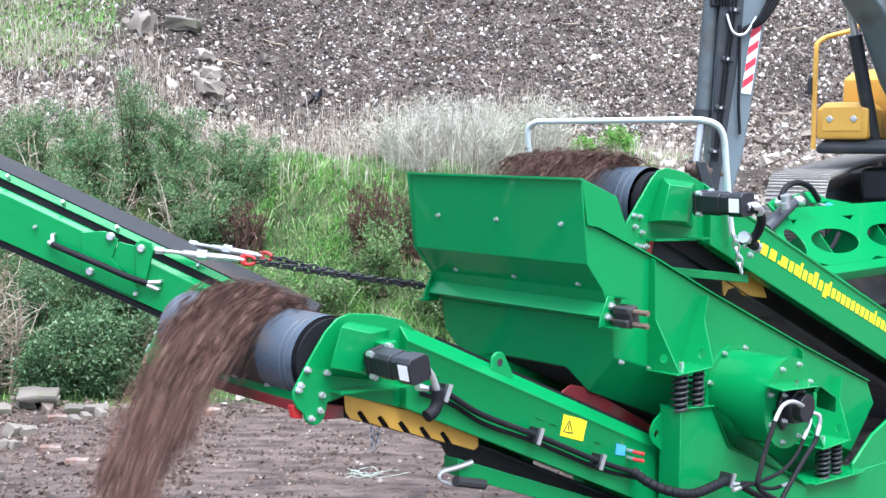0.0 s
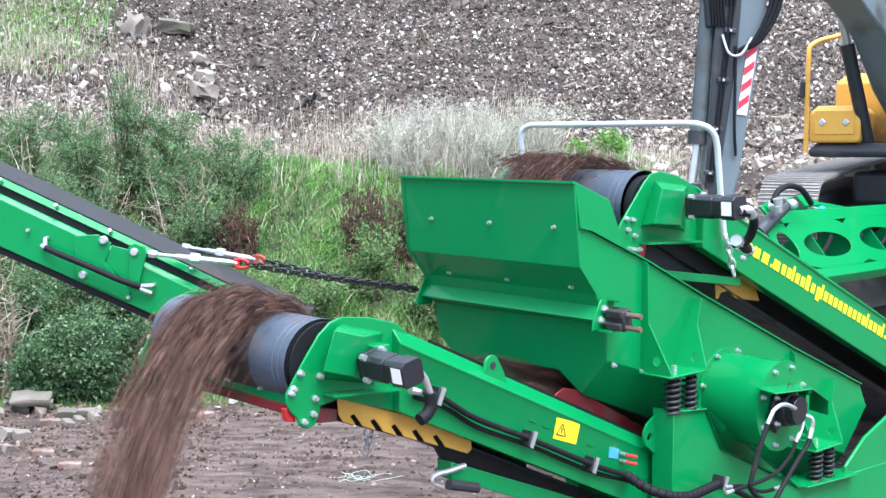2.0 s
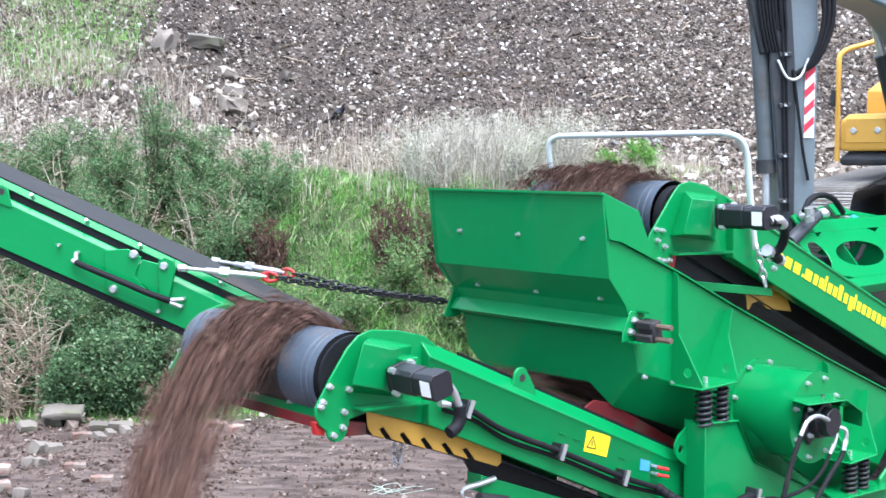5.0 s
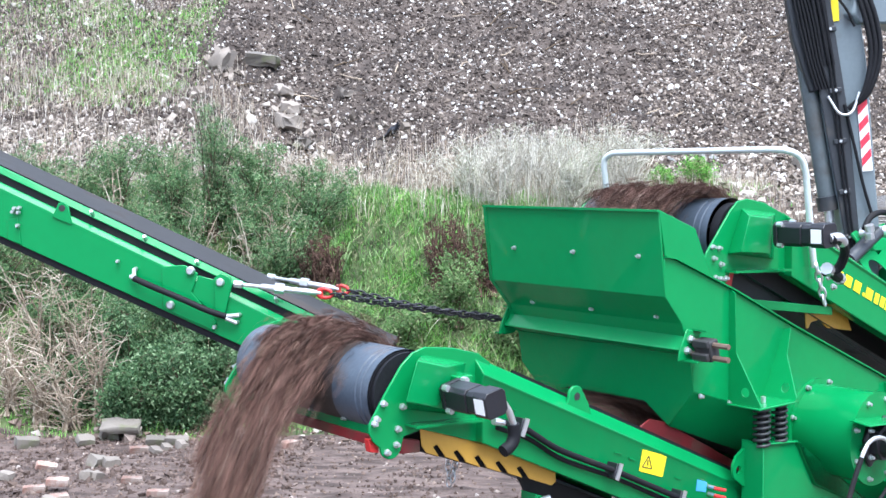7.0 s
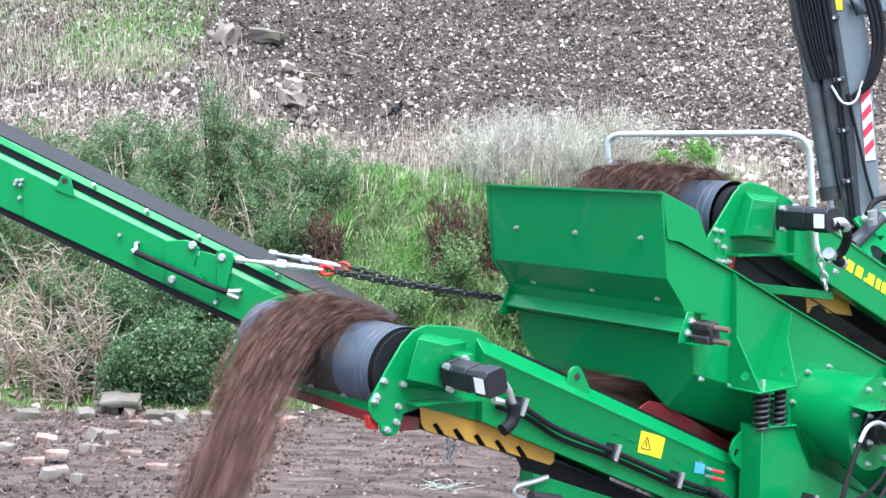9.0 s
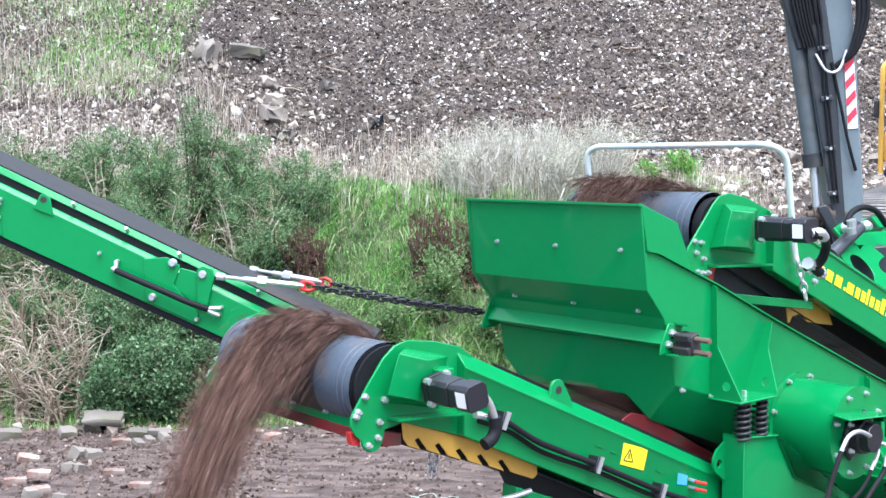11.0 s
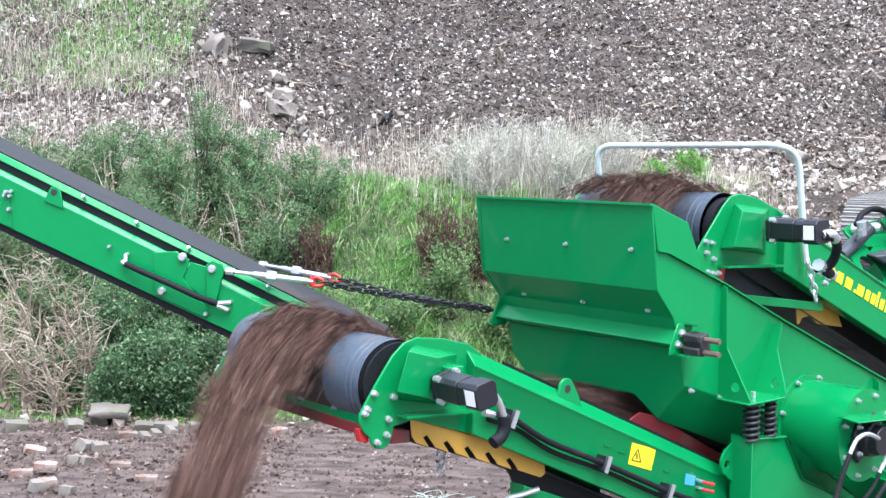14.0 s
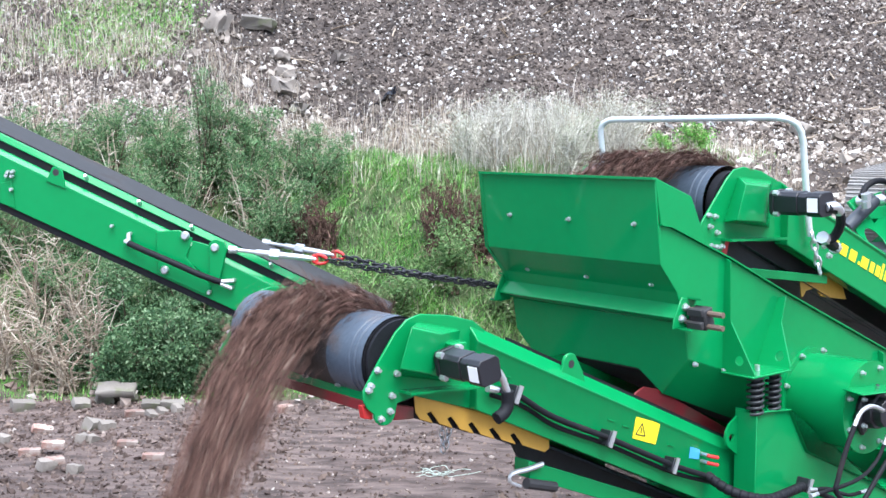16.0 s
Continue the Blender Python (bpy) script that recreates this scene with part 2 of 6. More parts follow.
def hose(parent, points, r, name="hydraulic_hose", mat=None, fittings=True, n=7):
    pts = curve(points, n)
    body = part(name, add_tube(B(), pts, r, 10), mat or RUBBER, parent)
    if fittings:
        for i, j in ((0, 1), (-1, -2)):
            d = (pts[j] - pts[i]).normalized()
            part("fitting", add_tube(B(), [pts[i] - d * 0.02, pts[i] + d * 0.02, pts[i] + d * 0.02, pts[i] + d * 0.05], [r * 1.15, r * 1.15, r * 1.05, r * 1.05], 8), ZINC, body)
    return body


def spring(parent, a, b, z0, z1, r=0.042, turns=6, wire=0.011):
    pts = [(a + r * math.cos(6.2832 * t), b + r * math.sin(6.2832 * t), z0 + (z1 - z0) * t / turns) for t in np.arange(0, turns + 0.01, 1 / 14)]
    return part("coil_spring", add_tube(B(), pts, wire, 7), SPRING, parent, "dark coil spring", smooth=60)


# soil conveyor that carries the screened soil out
def top_line(a):
    return 2.13 + 0.445 * (a + 3.94)


def low_line(a):
    return 1.80 + 0.457 * (a + 3.70)


conveyor = part("soil_conveyor", add_box(B(), pose(-5.0, (B1 + BF) / 2, 1.38, 0, -24, 0), (2.7, 1.2, 0.03)), DARK, machine, "discharge belt conveyor")


def side_frame(parent, sign, b0):
    o = lambda k: b0 + sign * k
    rings = []
    for a in (-3.90, -6.40):
        t, l = top_line(a), low_line(a)
        rings.append([(a, o(-0.03), t), (a, o(0.0), t), (a, o(0.085), t - 0.085), (a, o(0.07), t - 0.11), (a, o(0.07), l), (a, o(-0.03), l)])
    frame_ob = part("side_frame", add_loft(B(), rings), GREEN, parent, "", 0.006)
    outline = [(-3.58, 2.225), (-3.50, 2.205), (-3.43, 2.15), (-3.33, 2.02), (-3.24, 1.89), (-3.235, 1.85), (-3.26, 1.80), *arc(-3.365, 1.765, 0.065, 0, -170, 8),
               (-3.44, 1.80), (-3.55, 1.82), (-3.98, 1.68), (-4.0, 2.105), (-3.92, 2.16), (-3.75, 2.205)]
    plate = part("head_plate", add_prism(B(), outline, o(0.0), o(0.016)), GREEN, parent, "", 0.003)
    for a, z in ((-3.316, 1.98), (-3.262, 1.89), (-3.43, 1.95), (-3.40, 1.845), (-3.335, 1.74), (-3.39, 1.77), (-3.275, 1.91)):
        bolt(plate, a, o(0.016), z, 0.015, sign)
    part("stiffener", add_prism(B(), [(-3.45, 1.865), (-3.88, 1.84), (-3.88, 1.828), (-3.45, 1.853)], o(0.016), o(0.11)), GREEN, plate)
    return plate


near_plate = side_frame(conveyor, 1, B1)
far_plate = side_frame(conveyor, -1, BF)

DC = (-3.49, 2.00)  # head drum centre
drum_bm = B()
add_tube(drum_bm, [(DC[0], b, DC[1]) for b in (B1 - 0.015, B1 - 0.03, B1 - 0.03, B1 - 0.05, B1 - 0.05, B1 - 0.08)], [0.205, 0.205, 0.195, 0.195, 0.207, 0.207], 32)
drum = part("head_drum", drum_bm, RUBBER, conveyor, "rubber lagged head drum", smooth=40)
# belt with ridges, over the drum and along the bed
belt_profile = []
th = radians(24)
up = (-math.sin(th), math.cos(th))
R_B = 0.215
for i in range(25):
    ang = radians(114 - i * 9.6)
    belt_profile.append((DC[0] + R_B * math.cos(ang), DC[1] + R_B * math.sin(ang)))
far_end = (DC[0] - 3.0 * math.cos(th), DC[1] - 3.0 * math.sin(th))
belt_line = [(far_end[0] + up[0] * R_B, far_end[1] + up[1] * R_B)] + belt_profile + [(far_end[0] - up[0] * R_B, far_end[1] - up[1] * R_B)]
def add_belt(bm, line, b_lo, b_hi, grooves=()):
    bs = [b_lo]
    for g in grooves:
        bs += [g - 0.012, g - 0.008, g + 0.008, g + 0.012]
    bs.append(b_hi)
    bs = sorted(bs)
    deep = {round(g + s, 4) for g in grooves for s in (-0.008, 0.008)}
    rows = []
    for i, (a, z) in enumerate(line):
        p, q = Vector(line[max(i - 1, 0)]), Vector(line[min(i + 1, len(line) - 1)])
        d = (q - p).normalized()
        n = Vector((d.y, -d.x))
        rows.append([bm.verts.new((a + n.x * (0.006 if round(b, 4) in deep else 0), b, z + n.y * (0.006 if round(b, 4) in deep else 0))) for b in bs])
    for r, s in zip(rows, rows[1:]):
        for i in range(len(bs) - 1):
            bm.faces.new((r[i], r[i + 1], s[i + 1], s[i]))
    return bm
belt_line = belt_line[:-1] + [(-3.72, 1.765), (far_end[0], low_line(far_end[0]) - 0.03)]
soil_belt = part("conveyor_belt", add_belt(B(), belt_line, B1 - 0.36, B1 - 0.055, [B1 - 0.105, B1 - 0.15]), BELT, conveyor, "worn grey-black rubber belt", smooth=50)
part("belt_edge", add_belt(B(), belt_line, BF + 0.06, BF + 0.26, [BF + 0.12]), BELT, soil_belt, "", smooth=50)
part("soiled_strip", add_belt(B(), belt_line, BF + 0.26, B1 - 0.36), SOILED_BELT, soil_belt, "soil-stained middle of the belt", smooth=50)

# belt scraper under the drum
scraper = part("scraper_bar", add_box(B(), pose(-3.36, (B1 + BF) / 2, 1.835, 0, 0, 0), (0.03, 1.34, 0.09)), GREEN, conveyor, "green scraper beam", 0.004)
part("scraper_blade", add_box(B(), pose(-3.345, (B1 + BF) / 2, 1.775, 0, -8, 0), (0.022, 1.36, 0.05)), DARK_RED, scraper, "dark red scraper blade", 0.003)
for b in (-5.2, -4.9, -5.5):
    bolt_x(scraper, -3.345, b, 1.85, 0.012)
part("scraper_end", add_prism(B(), [(-3.25, 1.81), (-3.26, 1.745), (-3.31, 1.735), (-3.31, 1.80)], B1 - 0.05, B1 - 0.01), RED, scraper, "bright red scraper bracket", 0.004)
part("scraper_end", add_prism(B(), [(-3.44, 1.79), (-3.56, 1.76), (-3.56, 1.70), (-3.44, 1.71)], B1 - 0.06, B1 - 0.01), DARK_RED, scraper, "bright red scraper bracket", 0.004)

# gear cover and motor
cover = part("gear_cover", add_loft(B(), [
    [(-3.46, B1 + 0.016, 1.93), (-3.78, B1 + 0.016, 1.86), (-3.84, B1 + 0.016, 2.12), (-3.56, B1 + 0.016, 2.19)],
    [(-3.36, B1 + 0.14, 2.00), (-3.54, B1 + 0.14, 1.95), (-3.61, B1 + 0.14, 2.14), (-3.43, B1 + 0.14, 2.19)]]), GREEN, near_plate, "", 0.005)
motor_mount = part("motor_mount", add_box(B(), pose(-3.72, B1 + 0.09, 2.02), (0.10, 0.12, 0.13)), GREEN, near_plate, "", 0.006)
motor = hydraulic_motor(conveyor, -3.63, B1 + 0.15, 2.005, 0.33, 0.068, 12)
part("hose_elbow", add_tube(B(), curve([(-3.706, -4.12, 1.998), (-3.742, -4.12, 1.950), (-3.771, -4.12, 1.885)], 5), 0.017, 10), ZINC, motor, "", 0, 60)
part("hydraulic_hose", add_tube(B(), curve([(-3.771, -4.12, 1.885), (-3.775, -4.12, 1.824), (-3.749, -4.12, 1.784), (-3.705, -4.12, 1.764)], 6), 0.031, 12), RUBBER, motor, "", 0, 60)

# hose run along the frame, with clamps
run = hose(conveyor, [(-3.95, B1 + 0.12, 1.82), (-4.12, B1 + 0.12, 1.77), (-4.39, B1 + 0.12, 1.61), (-4.83, B1 + 0.12, 1.42), (-5.38, B1 + 0.12, 1.17), (-5.76, B1 + 0.12, 1.02)], 0.017)
hose(conveyor, [(-3.98, B1 + 0.09, 1.78), (-4.2, B1 + 0.09, 1.69), (-4.45, B1 + 0.09, 1.54), (-4.86, B1 + 0.09, 1.37), (-5.4, B1 + 0.09, 1.12), (-5.76, B1 + 0.10, 0.99)], 0.013, fittings=False)
wrap = [(-5.70, B1 + 0.12, 1.05), (-5.72, -4.30, 0.99), (-5.82, -4.19, 0.945), (-5.99, -4.18, 0.91), (-6.17, -4.18, 0.915), (-6.32, -4.18, 0.925)]
pts = curve(wrap, 24)
part("spiral_wrap", add_tube(B(), pts, [0.031 if i % 7 else 0.025 for i in range(len(pts))], 10), RUBBER, run, "black spiral-wrapped hoses", smooth=60)
for a, z in ((-4.12, 1.77), (-4.83, 1.42), (-5.38, 1.17), (-6.36, 0.92)):
    b = B1 + (0.1 if a > -6 else 0.36)
    clamp_ob = part("hose_clamp", add_box(B(), pose(a, b, z, 0, -24, 0), (0.05, 0.09, 0.085)), MOTOR, conveyor, "black hose clamp", 0.004)
    part("clamp_plate", add_box(B(), pose(a, b + 0.05, z, 0, -24, 0), (0.026, 0.008, 0.095)), ZINC, clamp_ob)

# warning sticker, blue tag and test points
def on_frame(name, pts, mat, parent, lift=0.0745, label=""):
    return part(name, add_loft(B(), [[(a, B1 + lift - 0.003, z) for a, z in pts], [(a, B1 + lift, z) for a, z in pts]]), mat, parent, label, smooth=0)
sticker = on_frame("warning_sticker", [(-5.11, 1.49), (-5.32, 1.42), (-5.28, 1.30), (-5.08, 1.37)], STICKER, conveyor, label="yellow warning sticker with black triangle")
tri = [(-5.16, 1.445), (-5.185, 1.365), (-5.105, 1.39)]
for i in range(3):
    p, q = tri[i], tri[(i + 1) % 3]
    part("printed_line", add_cyl(B(), (p[0], B1 + 0.0745, p[1]), (q[0], B1 + 0.0745, q[1]), 0.004, 4), BLACK, sticker)
part("printed_line", add_cyl(B(), (-5.152, B1 + 0.0745, 1.42), (-5.15, B1 + 0.0745, 1.39), 0.005, 4), BLACK, sticker)
on_frame("blue_tag", [(-5.60, 1.232), (-5.69, 1.20), (-5.68, 1.14), (-5.59, 1.165)], BLUE, conveyor, label="small blue label")
for z in (1.15, 1.105):
    nip = part("grease_nipple", add_cyl(B(), (-5.71, B1 + 0.07, z + 0.02), (-5.71, B1 + 0.12, z + 0.02), 0.012, 8), ZINC, conveyor)
    part("cap", add_cyl(B(), (-5.70, B1 + 0.12, z + 0.02), (-5.77, B1 + 0.15, z), 0.011, 8), RED, nip, "red plastic cap")
for a in (-4.90, -5.02, -5.42, -4.1):
    part("weld_tab", add_box(B(), pose(a, B1 + 0.076, top_line(a) - 0.2, 0, -20, 0), (0.06, 0.006, 0.006)), GREEN, conveyor)
lug = part("lifting_lug", add_prism(B(), [(-4.52, top_line(-4.52) - 0.06), (-4.545, 1.85), *arc(-4.60, 1.86, 0.055, 20, 160, 8), (-4.70, 1.80), (-4.72, top_line(-4.72) - 0.06)], B1 + 0.025, B1 + 0.045), GREEN, conveyor, "", 0.003)
part("lug_eye", add_cyl(B(), (-4.605, B1 + 0.024, 1.855), (-4.605, B1 + 0.047, 1.855), 0.022, 14), DARK, lug)

part("rubber_edge", add_loft(B(), [[(a, B1 - b, top_line(a) + h) for b, h in ((0.045, -0.02), (0.03, -0.02), (0.03, 0.022), (0.045, 0.022))] for a in (-4.2, -6.35)]), RUBBER, conveyor)
part("red_skirt", add_prism(B(), [(-5.36, 1.50), (-5.40, 1.545), (-5.477, 1.572), (-5.60, 1.54), (-5.70, 1.49), (-6.45, 1.11), (-6.45, 0.98), (-5.36, 1.44)], -4.765, -4.75), DARK_RED, conveyor, "dark red rubber skirt", 0.004)
hose(conveyor, [(-6.32, -4.18, 0.925), (-6.47, -4.18, 0.86), (-6.7, -4.18, 0.75), (-7.0, -4.18, 0.62)], 0.02, fittings=False)
hose(conveyor, [(-6.36, -4.15, 0.90), (-6.52, -4.13, 0.88), (-6.62, -4.05, 0.84), (-6.74, -3.99, 0.86)], 0.012)
# yellow guard with slots under the frame
g = [(-3.555, 1.841), (-3.568, 1.731), (-3.596, 1.692), (-3.679, 1.660), (-3.639, 1.716), (-3.665, 1.723), (-3.704, 1.673), (-3.719, 1.651), (-3.811, 1.612), (-3.771, 1.669), (-3.797, 1.676), (-3.838, 1.626), (-3.853, 1.602), (-3.952, 1.561), (-3.910, 1.619), (-3.937, 1.627), (-3.979, 1.575), (-3.995, 1.551), (-4.098, 1.509), (-4.054, 1.568), (-4.082, 1.575), (-4.126, 1.522), (-4.142, 1.498), (-4.248, 1.455), (-4.203, 1.515), (-4.232, 1.522), (-4.277, 1.468), (-4.294, 1.443), (-4.460, 1.377), (-4.495, 1.393), (-4.486, 1.477), (-4.078, 1.639), (-3.734, 1.763)]
part("guard_plate", add_prism(B(), g, B1 - 0.012, B1 - 0.004), YELLOW, conveyor, "yellow slotted guard plate", 0.002)
for a, z in ((-3.695, 1.698), (-3.829, 1.650), (-3.966, 1.601), (-4.116, 1.548), (-4.267, 1.494)):
    part("return_roller", add_tube(B(), [(a, B1 - 0.03, z + 0.012), (a, BF + 0.05, z + 0.012)], 0.056, 18), RUBBER, conveyor, "black return roller")
bolt(conveyor, -4.62, B1 - 0.02, 1.42, 0.02)
# Added dark plate stands for the shaded interior between frame and boom.
part("inner_frame", add_prism(B(), [(-4.35, 1.50), (-6.4, 0.56), (-6.4, 0.38), (-4.50, 1.24)], -4.80, -4.78), DARK, conveyor, "dark plate standing for the shaded gap under the conveyor")
# lower boom under the conveyor with a drop chain
part("lower_boom", add_loft(B(), [[(a, -4.72, z), (a, -4.60, z), (a, -4.60, z - 0.10), (a, -4.72, z - 0.10)] for a, z in ((-4.373, 1.340), (-6.400, 0.531))]), GREEN, conveyor, "", 0.006)
part("boom_hook", add_tube(B(), curve([(-4.453, -4.58, 1.310), (-4.333, -4.58, 1.301), (-4.228, -4.58, 1.297), (-4.216, -4.58, 1.256), (-4.291, -4.58, 1.216)], 5), [0.016] * 11 + [0.010] * 10, 8), ZINC, conveyor)
part("boom_pin", add_cyl(B(), (-4.323, -4.57, 1.230), (-4.539, -4.57, 1.168), 0.03, 10), DARK, conveyor)


def chain(parent, p, q, sag=0.0, pitch=0.042, r=0.006, name="chain", mat=None):
    p, q = Vector(p), Vector(q)
    n = max(2, int((q - p).length / pitch))
    bm = B()
    for i in range(n):
        t = (i + 0.5) / n
        c = p.lerp(q, t) - Vector((0, 0, sag * 4 * t * (1 - t)))
        d = ((q - p) / n - Vector((0, 0, sag * 4 * (1 - 2 * t) / n))).normalized()
        s = d.orthogonal().normalized()
        s = Matrix.Rotation(radians(90 * (i % 2) + 20), 3, d) @ s
        link = [c + d * (0.8 * pitch * math.cos(k * 0.7854)) + s * (0.42 * pitch * math.sin(k * 0.7854)) for k in range(8)]
        add_tube(bm, link, r, 5, True)
    return part(name, bm, mat or CHAIN, parent, smooth=60)


chain(conveyor, (-4.003, -4.9, 1.549), (-4.014, -4.9, 1.385), 0, 0.035, 0.0045, "drop_chain", ZINC)
chain(conveyor, (-4.053, -4.88, 1.549), (-4.033, -4.9, 1.405), 0, 0.035, 0.0045, "drop_chain", ZINC)

# ---- screen box with the feed funnel ----
RIM = [(-5.30, 2.580), (-5.387, 2.566), (-5.951, 2.342), (-6.546, 2.079), (-7.702, 1.595), (-8.735, 1.183)]
KNEE = [(-8.52, 0.66), (-7.35, 1.12), (-6.24, 1.558), (-5.576, 1.764)]  # where the side folds inwards
FRONT_EDGE = [(-5.562, 1.911), (-5.461, 2.177), (-5.309, 2.351)]
SIDE_OUTLINE = RIM + [(-8.86, 0.99)] + KNEE + FRONT_EDGE
box = part("screen_box", add_prism(B(), SIDE_OUTLINE, BX - 0.012, BX), GREEN, machine, "inclined vibrating screen box", 0.003)
part("box_side", add_prism(B(), SIDE_OUTLINE, BXF, BXF + 0.012), GREEN, box)
for s, b in ((1, BX), (-1, BXF)):
    inner = [(-5.62, 1.513), (-6.45, 1.20), (-7.45, 0.76), (-8.52, 0.32)]
    skirt = [[(a, b - s * d, z) for a, z in KNEE[::-1]] + [(a, b - s * (0.227 + d), z) for a, z in inner[::-1]] for d in (0.0, 0.010)]
    part("box_skirt", add_loft(B(), skirt), GREEN, box, "", 0.002, 12)
part("top_rim", add_loft(B(), [[(a, BX + o, z + h) for o, h in ((-0.03, 0.0), (0.022, 0.0), (0.022, 0.010), (-0.03, 0.010))] for a, z in RIM]), GREEN, box)
part("top_rim", add_loft(B(), [[(a, BXF + o, z + h) for o, h in ((-0.022, 0.0), (0.03, 0.0), (0.03, 0.010), (-0.022, 0.010))] for a, z in RIM]), GREEN, box)
part("cross_plate", add_loft(B(), [[(-6.0, b, 1.95), (-8.7, b, 0.85), (-8.7, b, 0.80), (-6.0, b, 1.90)] for b in (BXF + 0.02, BX - 0.02)]), DARK, box, "dark screen mesh deck")
part("underside", add_loft(B(), [[(-5.75, b, 1.60), (-8.5, b, 0.45), (-8.5, b, 0.49), (-5.75, b, 1.64)] for b in (BXF + 0.26, BX - 0.26)]), DARK, box)
# funnel: upper front, set-back fold, lower front with its cut-out
front_line = [(-5.25, 2.852), (-5.309, 2.351), (-5.461, 2.177), (-5.536, 1.985)]
fold = [(a - 0.012, z) for a, z in front_line]
funnel = part("feed_funnel", add_loft(B(), [[(a, b, z) for a, z in front_line + fold[::-1]] for b in (BXF, BX)]), GREEN, box, "bolted green feed funnel", 0.003, 12)
part("funnel_lip", add_loft(B(), [[(-5.252, b, 2.844), (-5.228, b, 2.844), (-5.228, b, 2.858), (-5.252, b, 2.858)] for b in (BXF - 0.015, BX + 0.004)]), GREEN, funnel)
part("funnel_edge", add_loft(B(), [[(a + o, BXF + q, z) for o, q in ((0, -0.03), (0.004, -0.03), (0.004, 0.004), (0, 0.004))] for a, z in front_line]), GREEN, funnel)
lower = [(BXF, 1.984), (BXF, 1.767), (-5.92, 1.676), (-5.75, 1.60), (-5.63, 1.618), (-5.56, 1.644), (-5.35, 1.646), (-4.905, 1.648), (-4.727, 1.513), (BX, 1.764), (BX, 1.984)]
part("lower_front", add_loft(B(), [[(-5.536 + d - (1.985 - z) * 0.17, b, z) for b, z in lower] for d in (0, -0.012)]), GREEN, funnel, "", 0.002)
for b in (BX, BXF):
    part("funnel_cheek", add_prism(B(), [(-5.25, 2.857), (-5.572, 2.74), (-5.735, 2.431), (-5.387, 2.572), (-5.303, 2.584)], b - 0.008, b + 0.006), GREEN, funnel, "", 0.002)
part("cross_angle", add_loft(B(), [[(-5.498, b, 2.115), (-5.428, b, 2.030), (-5.434, b, 2.020), (-5.54, b, 2.020), (-5.52, b, 2.115)] for b in (BXF - 0.02, BX + 0.03)]), GREEN, funnel, "", 0.004)
for b in (-5.75, -5.212, -4.675):
    bolt_x(funnel, -5.285, b, 2.580, 0.013)
for b in (-5.736, -5.197, -4.664):
    bolt_x(funnel, -5.437, b, 2.213, 0.013)
# end flanges of the cross angle, with the stay anchors
for s, b in ((1, BX + 0.03), (-1, BXF - 0.03)):
    plate = part("clamp_flange", add_prism(B(), [(-5.467, 2.153), (-5.60, 2.129), (-5.54, 1.975), (-5.387, 1.968), (-5.40, 2.03)], b - 0.006, b + 0.006), GREEN, funnel, "", 0.006)
    for a, z in ((-5.49, 2.093), (-5.459, 2.028)):
        bolt(plate, a, b + s * 0.006, z, 0.021, s)
    for q, h in (((-5.60, 2.129), (-5.52, 2.145)), ((-5.54, 1.975), (-5.44, 1.968))):
        lip = [(q[0], q[1] - 0.006), (h[0], h[1] - 0.006), (h[0], h[1] + 0.004), (q[0], q[1] + 0.004)]
        part("flange_lip", add_prism(B(), lip, min(b, b + s * 0.10), max(b, b + s * 0.10)), GREEN, plate)
anchor = part("rubber_block", add_box(B(), pose(-5.535, BX + 0.125, 2.035, 0, 14, 0), (0.085, 0.12, 0.125)), DARK, funnel, "dark rubber suspension block", 0.010)
for dz in (-0.038, 0.038):
    part("block_rib", add_box(B(), pose(-5.48, BX + 0.125, 2.035 + dz, 0, 14, 0), (0.03, 0.11, 0.045)), DARK, anchor, "", 0.006)
    part("block_stud", add_tube(B(), [(-5.525, BX + 0.18, 2.03 + dz), (-5.525, BX + 0.29, 2.03 + dz)], 0.017, 8), RUST_STEEL, anchor, "rusty threaded stud")
    part("block_stud", add_tube(B(), [(-5.50, BX + 0.03, 2.045 + dz), (-5.50, BX + 0.09, 2.045 + dz)], 0.014, 8), RUST_STEEL, anchor, "rusty threaded stud")


def ring_plate(bm, m, outline, hole, r, thick, k=16):
    """A flat plate in the local x, z plane with one round hole through it."""
    n = len(outline)
    rings = []
    for y in (0.0, thick):
        outer = [bm.verts.new(m @ Vector((x, y, z))) for x, z in outline]
        inner = [bm.verts.new(m @ Vector((hole[0] + r * math.cos(6.28319 * i / k), y, hole[1] + r * math.sin(6.28319 * i / k)))) for i in range(k)]
        rings.append((outer, inner))
        edges = [bm.edges.new((loop[i], loop[(i + 1) % len(loop)])) for loop in (outer, inner) for i in range(len(loop))]
        bmesh.ops.triangle_fill(bm, use_beauty=True, use_dissolve=False, edges=edges)
    for which, count in ((0, n), (1, k)):
        lo, hi = rings[0][which], rings[1][which]
        for i in range(count):
            bm.faces.new((lo[i], lo[(i + 1) % count], hi[(i + 1) % count], hi[i]))
    return bm


